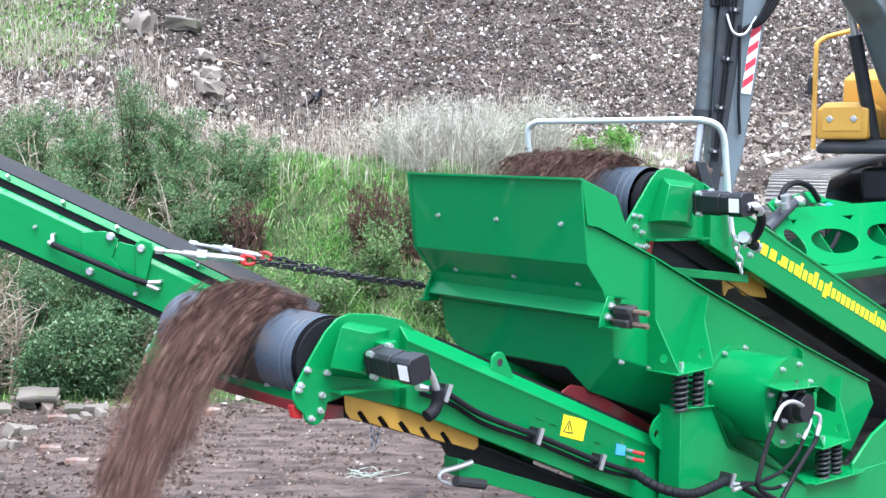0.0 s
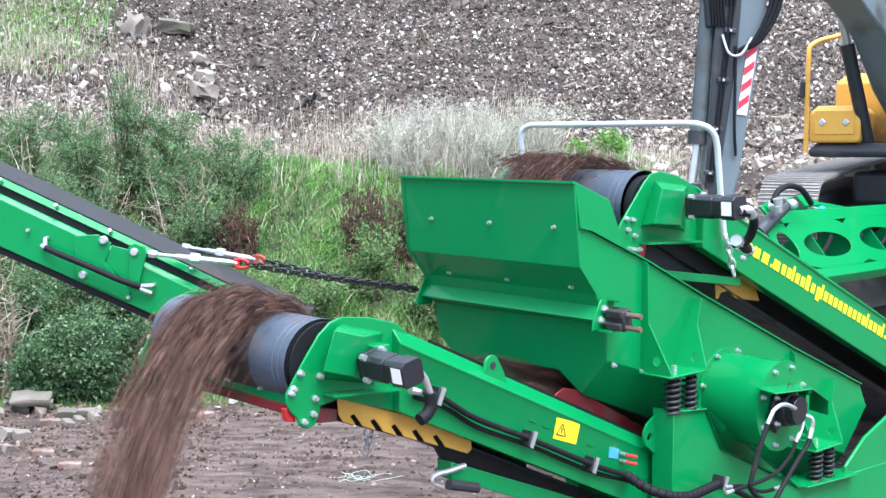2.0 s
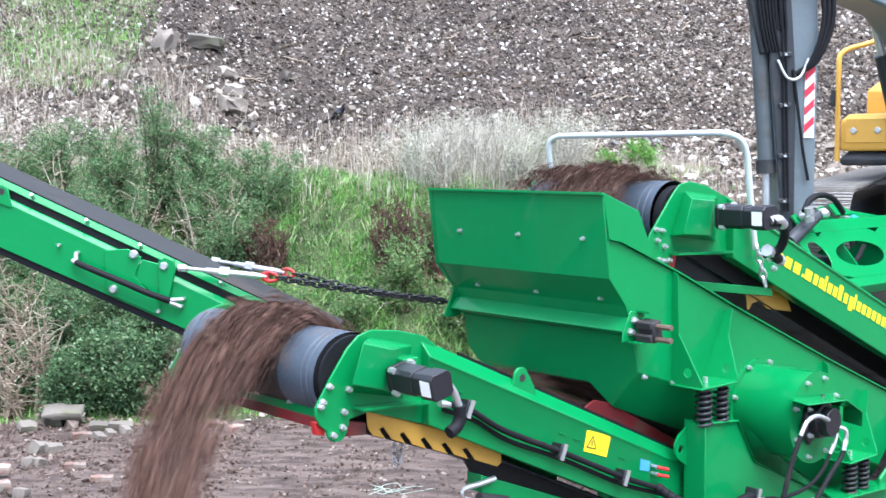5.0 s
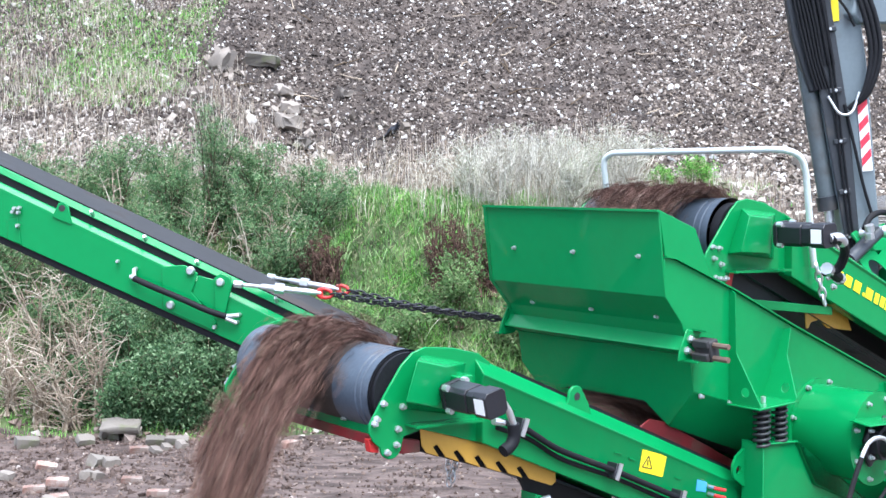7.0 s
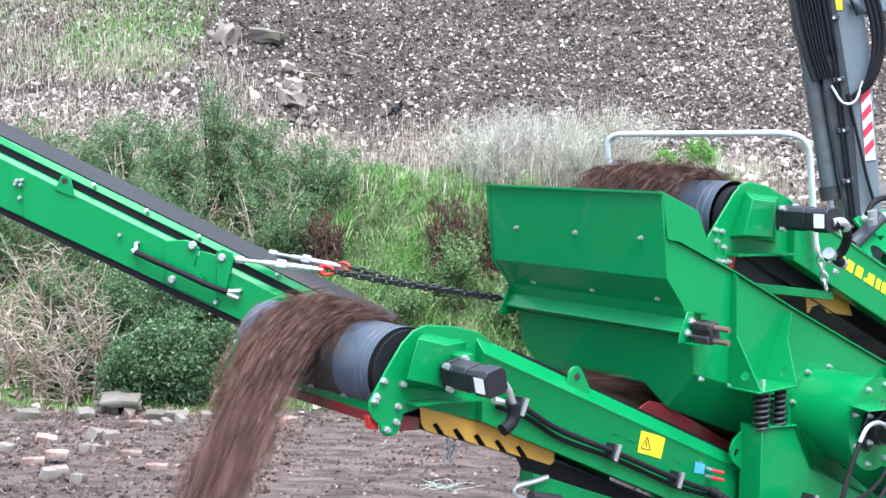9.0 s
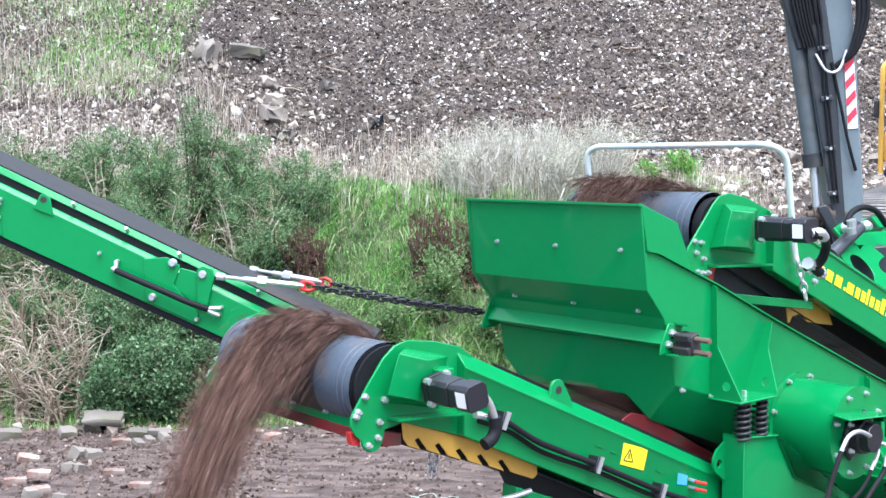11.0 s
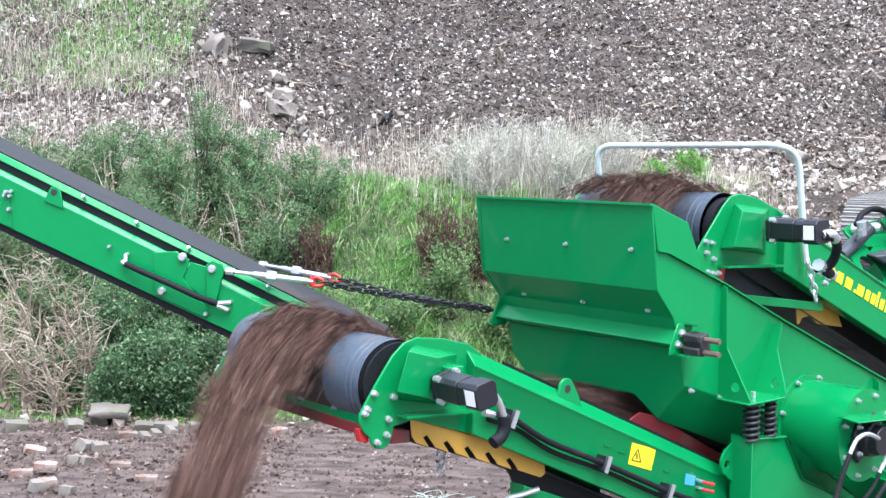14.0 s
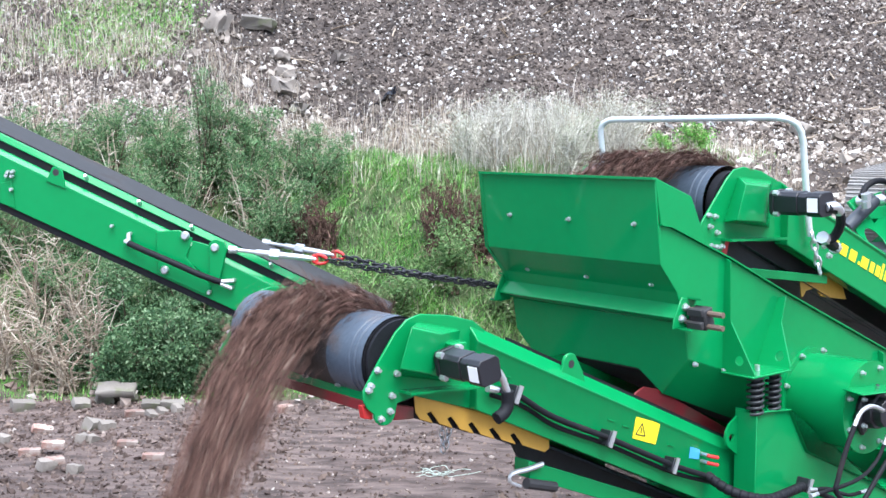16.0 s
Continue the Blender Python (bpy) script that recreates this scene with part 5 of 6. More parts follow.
CUBE = np.array([(i, j, k) for k in (-1, 1) for i, j in ((-1, -1), (1, -1), (1, 1), (-1, 1))], float) * 0.5
OCTA = np.array([(1, 0, 0), (-1, 0, 0), (0, 1, 0), (0, -1, 0), (0, 0, 1), (0, 0, -1)], float) * 0.62
OCTA_F = [(0, 2, 4), (2, 1, 4), (1, 3, 4), (3, 0, 4), (2, 0, 5), (1, 2, 5), (3, 1, 5), (0, 3, 5)]
CUBE_F = [(3, 2, 1, 0), (4, 5, 6, 7), (0, 1, 5, 4), (1, 2, 6, 5), (2, 3, 7, 6), (3, 0, 4, 7)]


def turns(n, lean=math.pi):
    """Random rotation matrices, (n, 3, 3)."""
    q = rng.normal(size=(n, 4))
    q /= np.linalg.norm(q, axis=1)[:, None]
    w, x, y, z = q.T
    return np.stack([np.stack([1 - 2 * (y * y + z * z), 2 * (x * y - z * w), 2 * (x * z + y * w)], 1),
                     np.stack([2 * (x * y + z * w), 1 - 2 * (x * x + z * z), 2 * (y * z - x * w)], 1),
                     np.stack([2 * (x * z - y * w), 2 * (y * z + x * w), 1 - 2 * (x * x + y * y)], 1)], 1)


def heights(x, y):
    return np.array([ground_height(a, b) for a, b in zip(x.tolist(), y.tolist())])


def build_stuff(name, verts, faces, mat, label, category, parent=None):
    me = bpy.data.meshes.new(name)
    me.from_pydata(verts.reshape(-1, 3).tolist(), [], faces)
    me.materials.append(mat)
    ob = new(name, me)
    if parent:
        ob.parent = parent
        ob["kind"] = "stuff"
        return ob
    return tagged(ob, label, category, kind="stuff")


def stones(name, x, y, size, mat, label, sink=0.15, category="rubble", small=False):
    """Angular stones of the given sizes, bedded in the ground; small ones are simpler."""
    n = len(x)
    base, sides = (OCTA, OCTA_F) if small else (CUBE, CUBE_F)
    k = len(base)
    shape = base[None] * (0.55 + 0.9 * rng.random((n, 1, 3))) + rng.normal(0, 0.13, (n, k, 3))
    v = np.einsum("nij,nkj->nki", turns(n), shape) * size[:, None, None]
    v += np.stack([x, y, heights(x, y) + size * (0.3 - sink)], 1)[:, None]
    faces = [tuple(k * i + q for q in f) for i in range(n) for f in sides]
    return build_stuff(name, v, faces, mat, label, category)


def blades(name, x, y, length, width, mat, label, lean=0.5, category="grass", parent=None, base=None, around=None):
    """Bent three-part blades or stalks standing on the ground."""
    n = len(x)
    yaw, bend = rng.random(n) * 6.283, rng.normal(0, lean, n)
    if around is not None:
        yaw, bend = around, rng.uniform(0.3, 1.0, n) * lean
    out = np.stack([np.cos(yaw), np.sin(yaw), 0 * yaw], 1)
    side = np.stack([-np.sin(yaw + 0.5), np.cos(yaw + 0.5), 0 * yaw], 1)
    root = np.stack([x, y, (heights(x, y) if base is None else base) - 0.03], 1)
    rows = []
    for f, w in ((0, 1.0), (0.4, 0.85), (0.75, 0.5)):
        c = root + (length * f)[:, None] * np.array([0, 0, 1]) * np.cos(bend * f)[:, None] + out * (length * bend * f * f * 0.8)[:, None]
        rows += [c - side * (width * w / 2)[:, None], c + side * (width * w / 2)[:, None]]
    rows.append(root + length[:, None] * np.array([0, 0, 1]) * np.cos(bend)[:, None] + out * (length * bend * 0.8)[:, None])
    v = np.stack(rows, 1)
    faces = []
    for i in range(n):
        b = 7 * i
        faces += [(b, b + 1, b + 3, b + 2), (b + 2, b + 3, b + 5, b + 4), (b + 4, b + 5, b + 6)]
    return build_stuff(name, v, faces, mat, label, category, parent)


def spread(n, x0, x1, y0, y1, clump=0.0, scale=1.0, seed=0.0):
    """Random places in a rectangle, thinned to patches."""
    x, y = rng.uniform(x0, x1, n), rng.uniform(y0, y1, n)
    if clump:
        keep = np.array([noise.noise((a * scale, b * scale, seed)) > rng.uniform(-1, 1) * 0.6 + clump - 0.5 for a, b in zip(x.tolist(), y.tolist())])
        x, y = x[keep], y[keep]
    return x, y


# spoil heap stones, small to large
x, y = spread(92000, -12.5, 10.5, 18.6, 26.6)
stones("heap_rubble", x, y, 0.026 + 0.052 * rng.random(len(x)) ** 3, RUBBLE, "small grey-brown rubble covering the spoil heap", small=True)
x, y = spread(3600, -11, 12, 18.4, 27, 0.5, 0.7, 13)
stones("heap_rubble", x, y, 0.05 + 0.09 * rng.random(len(x)) ** 3, RUBBLE, "broken stones scattered on the spoil heap", small=True)
x, y = spread(9000, -5.0, 11, 18.8, 23.5, 0.52, 0.5, 23)
stones("heap_rubble", x, y, 0.022 + 0.055 * rng.random(len(x)) ** 3, MOUND_STONE, "paler broken rubble low on the spoil heap", small=True)
x, y = spread(14000, 2.4, 11, 19.5, 26.5)
stones("heap_rubble", x, y, 0.022 + 0.05 * rng.random(len(x)) ** 3, MOUND_STONE, "paler rubble on the slope behind the excavator", small=True)
x, y = spread(15000, -12, -5.4, 18.0, 19.9, 0.45, 0.5, 3)
stones("stone_shelf", x, y, 0.03 + 0.055 * rng.random(len(x)) ** 2, PALE_RUBBLE, "pale broken stones along a shelf of the heap", small=True)
x, y = spread(900, -6.2, -2.0, 18.6, 21.5, 0.6, 0.9, 7)
stones("stone_shelf", x, y, 0.03 + 0.11 * rng.random(len(x)) ** 3, PALE_RUBBLE, "pale broken stones below the heap")
x, y = spread(1500, 2.0, 11, 15.0, 20.0)
stones("mound_rubble", x, y, 0.03 + 0.11 * rng.random(len(x)) ** 3, PALE_RUBBLE, "pale rubble at the foot of the heap")
x, y = spread(19000, 1.6, 10, 14.6, 20.4)
stones("mound_rubble", x, y, 0.018 + 0.06 * rng.random(len(x)) ** 3, MOUND_STONE, "small pale rubble round the excavator", small=True)
# yard stones
x, y = spread(9000, -7, 4, 8.0, 14.2)
stones("yard_stones", x, y, 0.01 + 0.03 * rng.random(len(x)) ** 3, YARD_STONE, "small stones trodden into the yard", 0.25, small=True)
x, y = spread(34000, -7, 4, 8.0, 14.2, 0.66, 1.3, 17)
stones("yard_clods", x, y, 0.008 + 0.036 * rng.random(len(x)) ** 3, CLOD, "crumbs and clods of dark earth on the yard", 0.2, "clods", True)
x, y = spread(7000, -6.5, -2.2, 9.5, 13.4, 0.55, 0.9, 61)
stones("yard_clods", x, y, 0.012 + 0.055 * rng.random(len(x)) ** 3, CLOD, "rough clods of earth by the bank", 0.25, "clods", True)
x, y = spread(130, -7, 3, 9.5, 14.0)
stones("yard_stones", x, y, 0.03 + 0.07 * rng.random(len(x)) ** 3, YARD_STONE, "loose stones lying on the yard", small=True)
x, y = spread(420, -8, 2, 13.1, 14.0)
stones("yard_stones", x, y, 0.035 + 0.08 * rng.random(len(x)) ** 3, YARD_STONE, "stones along the foot of the bank", small=True)

# grass and herbs on the bank
x, y = spread(52000, -9, 3.2, 13.7, 18.6, 0.5, 1.1, 1)
blades("bank_grass", x, y, rng.uniform(0.06, 0.17, len(x)), rng.uniform(0.008, 0.016, len(x)), GRASS, "lush green grass on the bank", 1.3)
x, y = spread(900, -3.2, 1.0, 14.8, 18.0, 0.5, 1.2, 8)
x, y, size = np.repeat(x, 44), np.repeat(y, 44), np.repeat(rng.uniform(0.6, 1.3, len(x)), 44)
out, reach = rng.random(len(x)) * 6.283, rng.uniform(0, 0.09, len(x)) * size
blades("bank_grass", x + reach * np.cos(out), y + reach * np.sin(out), rng.uniform(0.11, 0.25, len(x)) * size, rng.uniform(0.006, 0.011, len(x)), GRASS, "bright green grass tussocks on the bank", 2.2, around=out)
x, y = spread(40000, -9, 3.0, 13.6, 18.4, 0.5, 0.9, 6)
blades("bank_herbs", x, y, rng.uniform(0.07, 0.24, len(x)), rng.uniform(0.012, 0.028, len(x)), HERB, "dark green low herbs on the bank", 1.2, "herbs")
x, y = spread(15000, -3.6, 1.0, 13.9, 17.6, 0.66, 1.7, 21)
blades("bank_herbs", x, y, rng.uniform(0.10, 0.28, len(x)), rng.uniform(0.014, 0.032, len(x)), HERB, "dark green weed clumps among the grass", 1.7, "herbs")
x, y = spread(900, -7.5, 1.2, 14.2, 18.2, 0.55, 1.3, 31)
blades("dry_grass", x, y, rng.uniform(0.25, 0.75, len(x)), rng.uniform(0.006, 0.011, len(x)), DRY, "dead straw stalks among green weeds", 1.1)
x, y = spread(42000, -12.5, -5.7, 20.2, 24.5, 0.55, 0.8, 2)
blades("heap_grass", x, y, rng.uniform(0.06, 0.17, len(x)), rng.uniform(0.008, 0.016, len(x)), GRASS, "sparse green grass on the shoulder of the heap", 1.4)
x, y = spread(14000, -8.4, -5.9, 20.6, 23.2, 0.48, 1.0, 41)
blades("heap_grass", x, y, rng.uniform(0.05, 0.15, len(x)), rng.uniform(0.010, 0.018, len(x)), GRASS, "bright green grass along the edge of the rubble", 1.6)
x, y = spread(2400, 1.6, 3.9, 17.2, 18.8, 0.6, 1.2, 2)
blades("heap_grass", x, y, rng.uniform(0.05, 0.16, len(x)), rng.uniform(0.01, 0.02, len(x)), GRASS, "green tuft at the foot of the heap", 0.7)
x, y = spread(16000, -12.5, -5.9, 20.0, 24.5, 0.5, 0.8, 12)
blades("heap_grass", x, y, rng.uniform(0.08, 0.35, len(x)), rng.uniform(0.008, 0.014, len(x)), DRY, "dry straw on the shoulder of the heap", 1.4)
x, y = spread(7000, -8.5, -3.4, 13.3, 14.3, 0.5, 1.5, 51)
blades("bank_grass", x, y, rng.uniform(0.04, 0.14, len(x)), rng.uniform(0.007, 0.013, len(x)), GRASS, "green grass fringe at the foot of the bank", 1.5)
# dry grass
SAGE = shade_ramp("grey_green_weed", [(0.0, (0.27, 0.29, 0.20)), (0.5, (0.50, 0.51, 0.40)), (1.0, (0.80, 0.79, 0.70))], 0.8, translucent=True)
BLEACHED = shade_ramp("bleached_grass", [(0.0, (0.28, 0.26, 0.20)), (0.5, (0.52, 0.49, 0.42)), (1.0, (0.78, 0.76, 0.70))], 0.8, translucent=True)
x, y = spread(8000, -5.4, 1.8, 16.6, 20.8, 0.55, 1.3, 4)
blades("dry_grass", x, y, rng.uniform(0.15, 0.8, len(x)), rng.uniform(0.006, 0.012, len(x)), DRY, "pale dry grass at the foot of the heap", 0.9)
x, y = spread(7000, -0.8, 1.7, 17.0, 19.2, 0.42, 1.3, 5)
blades("dry_grass", x, y, rng.uniform(0.3, 1.15, len(x)), rng.uniform(0.006, 0.011, len(x)), BLEACHED, "tall bleached grass clump", 0.95)
x, y = spread(7000, -9.5, -4.5, 17.0, 21.5, 0.5, 0.7, 9)
blades("dry_grass", x, y, rng.uniform(0.12, 0.5, len(x)), rng.uniform(0.006, 0.012, len(x)), DRY, "dry grass among stones", 1.0)
x, y = spread(2500, 1.4, 4.0, 16.5, 19.0, 0.5, 0.7, 9)
blades("dry_grass", x, y, rng.uniform(0.15, 0.5, len(x)), rng.uniform(0.006, 0.011, len(x)), DRY, "short dry grass behind the machine", 0.7)


# ---- plants: each a thing with stems and leaves ----
def leaf_cloud(name, centres, normals_up, size, mat, parent, n_per, wide=0.32):
    """Small folded leaves round the given twig points."""
    n = len(centres) * n_per
    c = np.repeat(np.array(centres), n_per, 0) + rng.normal(0, normals_up, (n, 3))
    shape = np.array([(0, 0, 0), (-wide, 0.45, 0.1), (0, 1, -0.06), (wide, 0.45, 0.1)], float)
    s = rng.uniform(0.6, 1.3, n) * size
    v = np.einsum("nij,kj->nki", turns(n), shape) * s[:, None, None] + c[:, None]
    faces = [f for i in range(n) for f in ((4 * i, 4 * i + 1, 4 * i + 2), (4 * i, 4 * i + 2, 4 * i + 3))]
    return build_stuff(name, v, faces, mat, "", "", parent)


def shrub(x, y, height, spread_r, label, leaf_mat, leaf, n_stems=9, per=16, twigs=7, name="shrub", jitter=0.05, bend=0.5, bark=None, wide=0.32, twig_reach=1.0):
    ob = thing(name, label, "bush", pose(x, y, ground_height(x, y) - 0.05))
    tips, stem_bm = [], B()
    for i in range(n_stems):
        ang, lean = rng.uniform(0, 6.283), rng.uniform(0.15, 1.0) * spread_r
        h = height * rng.uniform(0.55, 1.0)
        pts = [Vector((0.12 * math.cos(ang), 0.12 * math.sin(ang), 0))]
        for k in range(1, 6):
            f = k / 5
            pts.append(Vector((lean * f ** (1 + bend) * math.cos(ang), lean * f ** (1 + bend) * math.sin(ang), h * f)) + Vector(rng.normal(0, 0.03, 3)))
        add_tube(stem_bm, pts, [0.018, 0.015, 0.012, 0.009, 0.006, 0.003], 5)
        for k in range(twigs):
            f = rng.uniform(0.1, 1.0)
            j = min(4, int(f * 5))
            p = pts[j].lerp(pts[j + 1], f * 5 - j) if j < 5 else pts[5]
            a2 = rng.uniform(0, 6.283)
            q = p + Vector((math.cos(a2), math.sin(a2), rng.uniform(-0.1, 0.7))) * twig_reach * rng.uniform(0.12, 0.38) * (1.15 - 0.6 * f) * (height ** 0.5)
            add_tube(stem_bm, [p, p.lerp(q, 0.5) + Vector((0, 0, 0.02)), q], [0.006, 0.004, 0.002], 4)
            for g in (0.35, 0.6, 0.8, 1.0):
                tips.append(tuple(p.lerp(q, g)))
        tips.append(tuple(pts[-1]))
    part("branchwork", stem_bm, bark or BARK, ob, smooth=0)
    if leaf_mat:
        leaf_cloud("leaves", tips, jitter, leaf, leaf_mat, ob, per, wide)
    return ob


# feathery tall herbs on the left of the bank
for x, y, h, r in ((-4.35, 16.6, 1.95, 0.35), (-4.9, 16.4, 1.4, 0.6), (-3.75, 16.4, 1.1, 0.7), (-5.7, 16.4, 1.5, 0.6), (-4.0, 15.2, 1.3, 0.7), (-6.4, 16.4, 1.3, 0.7), (-4.6, 15.6, 1.6, 0.6), (-3.2, 15.8, 1.1, 0.7), (-5.3, 15.6, 1.5, 0.7), (-7.2, 16.2, 1.3, 0.8), (-3.75, 16.9, 1.2, 0.5), (-6.0, 15.4, 1.5, 0.7), (-6.9, 15.2, 1.3, 0.7), (-5.2, 17.2, 0.9, 0.5), (-2.9, 16.6, 0.9, 0.8), (-4.3, 14.7, 1.0, 0.6), (-5.0, 14.9, 1.2, 0.6), (-3.5, 14.8, 0.9, 0.6), (-5.9, 14.7, 1.1, 0.6)):
    shrub(x, y, h, r, "tall feathery dark green weed on the bank", FEATHER, 0.055, 13, 14, 10, "tall_weed", 0.045, 0.3, None, 0.12)
for x, y, h, r in ((-4.5, 15.9, 1.5, 0.5), (-5.5, 16.0, 1.4, 0.5), (-3.6, 15.9, 1.2, 0.5), (-6.3, 16.0, 1.4, 0.5), (-4.1, 15.5, 1.2, 0.4), (-5.0, 17.0, 1.3, 0.4), (-5.9, 17.0, 1.2, 0.4), (-6.9, 16.6, 1.3, 0.5), (-4.4, 17.1, 1.1, 0.4), (-3.3, 16.2, 1.0, 0.4), (-7.6, 16.4, 1.3, 0.5)):
    shrub(x, y, h, r, "bare brown weed stalks among green weeds", None, 0, 8, 0, 7, "dry_stalks", 0.05, 0.4, TWIG)
# leafy bush at the foot of the bank
for x, y, h, r in ((-4.0, 13.9, 1.15, 0.55), (-3.6, 14.0, 1.0, 0.6), (-4.4, 14.1, 1.1, 0.6), (-3.2, 14.2, 0.9, 0.5), (-4.7, 13.8, 0.8, 0.5), (-5.4, 14.1, 0.7, 0.5), (-2.6, 14.4, 0.7, 0.5), (-3.4, 14.7, 1.2, 0.6), (-4.2, 14.7, 1.4, 0.6), (-4.9, 14.5, 1.2, 0.6)):
    shrub(x, y, h, r, "dense dark green leafy bush at the foot of the bank", LEAF, 0.054, 13, 15, 10, "leafy_bush", 0.06, 0.5, None, 0.24)
for x, y, h, r in ((-1.6, 14.8, 0.7, 0.6), (-0.8, 15.2, 0.9, 0.6), (0.0, 15.0, 0.8, 0.6), (-0.3, 16.0, 0.8, 0.5), (-2.3, 15.0, 0.6, 0.5), (0.7, 15.3, 0.9, 0.6), (1.4, 15.2, 0.7, 0.6)):
    shrub(x, y, h, r, "low green weed clump on the bank", HERB, 0.06, 10, 14, 7, "weed_clump", 0.06, 0.6, None, 0.2)
for x, y, h, r in ((2.75, 18.3, 0.55, 0.3), (2.2, 18.5, 0.35, 0.3), (1.2, 18.3, 0.6, 0.35)):
    shrub(x, y, h, r, "fresh green weed at the foot of the heap", GRASS, 0.05, 10, 12, 7, "weed_clump", 0.05, 0.6, None, 0.2)
# dead seed heads
for x, y, h in ((-1.1, 15.6, 0.85), (-0.85, 15.65, 0.9), (-0.6, 15.6, 0.8), (-2.7, 15.75, 0.75), (-2.9, 15.8, 0.65), (-0.4, 15.65, 0.7), (-2.5, 15.8, 0.65)):
    shrub(x, y, h * 1.2, 0.24, "dead red-brown dock stems with seed heads", DOCK, 0.024, 20, 6, 5, "dead_dock", 0.016, 0.1, DOCK, twig_reach=0.28)
# bleached brush pile
for x, y, h, r in ((-5.35, 13.7, 1.2, 0.75), (-5.75, 13.8, 1.3, 0.8), (-6.2, 13.9, 1.2, 0.7), (-5.1, 14.0, 1.4, 0.6), (-5.5, 14.5, 1.6, 0.7), (-6.0, 14.5, 1.7, 0.6), (-6.6, 14.2, 1.4, 0.7)):
    shrub(x, y, h, r, "bleached dry brushwood with bare twigs", None, 0, 16, 0, 12, "dry_brush", 0.05, 1.0, TWIG)
for i in range(26):
    x, y = rng.uniform(-0.9, 1.7), rng.uniform(16.9, 18.9)
    shrub(x, y, rng.uniform(0.6, 1.15), rng.uniform(0.35, 0.7), "wiry clump of bleached dead grass stalks", SAGE if i % 2 else None, 0.040, 16, 4, 7, "dead_grass_clump", 0.05, 0.9, BLEACHED, 0.12)
for i in range(22):
    x, y = rng.uniform(-5.2, -0.8), rng.uniform(17.4, 19.8)
    shrub(x, y, rng.uniform(0.4, 0.9), rng.uniform(0.15, 0.45), "thin brown dead weed stalks", None, 0, 9, 0, 6, "dead_weed", 0.05, 0.6, DRY)
for x, y, h, r in ((0.9, 18.0, 0.9, 0.5), (1.4, 18.6, 1.0, 0.5), (2.0, 19.0, 0.9, 0.4), (-0.2, 18.9, 0.8, 0.3), (-2.0, 18.4, 0.9, 0.2), (-3.1, 18.2, 0.9, 0.25), (-1.1, 18.6, 0.8, 0.25), (-6.0, 17.2, 1.1, 0.4), (-7.0, 17.0, 1.0, 0.4)):
    shrub(x, y, h, r, "bare bleached weed stalks below the heap", None, 0, 9, 0, 6, "dry_stalks", 0.05, 0.7, TWIG)

# ---- single blocks: bricks, slabs and boulders ----
BRICK = material("old_brick", (0.27, 0.155, 0.125), 0.9, vary=0.3, scale=14, bump=0.5, objects=0.35, second=(0.36, 0.29, 0.255))
PALE_STONE = material("pale_limestone", (0.23, 0.20, 0.175), 0.9, vary=0.2, scale=7, bump=0.4, objects=0.2, dirt=(0.22, 0.19, 0.16), dirt_amount=0.06)
CONCRETE = material("weathered_concrete", (0.175, 0.155, 0.135), 0.9, vary=0.15, scale=6, bump=0.4, objects=0.25, dirt=(0.12, 0.14, 0.06), dirt_amount=0.08)


def block(name, x, y, size, turn, tilt, mat, label, category, rough=0.06, lift=0.0):
    bm = B()
    add_box(bm, Matrix.Identity(4), size)
    bmesh.ops.subdivide_edges(bm, edges=bm.edges[:], cuts=2, use_grid_fill=True)
    for v in bm.verts:
        d = Vector([noise.noise((v.co.x * 9 + x * 3 + k * 7, v.co.y * 9 + y * 5, v.co.z * 9)) for k in range(3)])
        f = max(abs(v.co.x) / size[0], abs(v.co.y) / size[1], abs(v.co.z) / size[2])
        n_out = sum(abs(c) / s > 0.45 for c, s in zip(v.co, size))
        v.co = v.co * (1 - 0.04 * max(0, n_out - 1)) + d * rough * min(size) * 2
    ob = link_mesh(name, bm, mat, 50)
    ob.matrix_basis = pose(x, y, ground_height(x, y) + size[2] * 0.36 + lift, tilt, tilt * 0.6, turn)
    return tagged(ob, label, category)


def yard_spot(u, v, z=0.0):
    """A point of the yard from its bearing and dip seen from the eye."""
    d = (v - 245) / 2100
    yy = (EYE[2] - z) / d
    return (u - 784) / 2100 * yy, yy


for x, y, turn, tilt, lift in ((-4.97, 12.01, 35, 24, 0.00), (-4.50, 11.13, 12, 6, 0.07), (-3.87, 11.45, 8, 4, 0.00), (-3.47, 11.01, 10, 4, 0.00), (-4.36, 10.77, 40, 3, 0.00), (-4.73, 11.11, 20, 2, 0.00), (-4.24, 12.81, 30, 8, 0.00), (-2.85, 13.3, 25, 15, 0.0), (-2.6, 13.1, 60, 8, 0.0)):
    block("brick", x, y, (0.215, 0.10, 0.07), turn, tilt, BRICK, "worn pink brick lying on the earth", "brick", 0.09, lift)
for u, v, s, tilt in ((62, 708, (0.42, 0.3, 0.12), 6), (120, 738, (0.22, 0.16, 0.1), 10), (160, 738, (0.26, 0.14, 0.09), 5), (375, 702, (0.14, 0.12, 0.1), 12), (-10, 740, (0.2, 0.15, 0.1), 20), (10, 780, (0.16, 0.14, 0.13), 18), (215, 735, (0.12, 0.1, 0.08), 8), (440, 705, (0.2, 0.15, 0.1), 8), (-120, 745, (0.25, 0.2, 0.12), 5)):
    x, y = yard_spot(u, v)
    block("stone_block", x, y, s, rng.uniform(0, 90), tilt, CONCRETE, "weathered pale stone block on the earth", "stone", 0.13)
block("stone_slab", -4.63, 13.34, (0.46, 0.34, 0.085), 14, 6, CONCRETE, "mossy flat stone slab resting on stones", "stone", 0.30, 0.12)
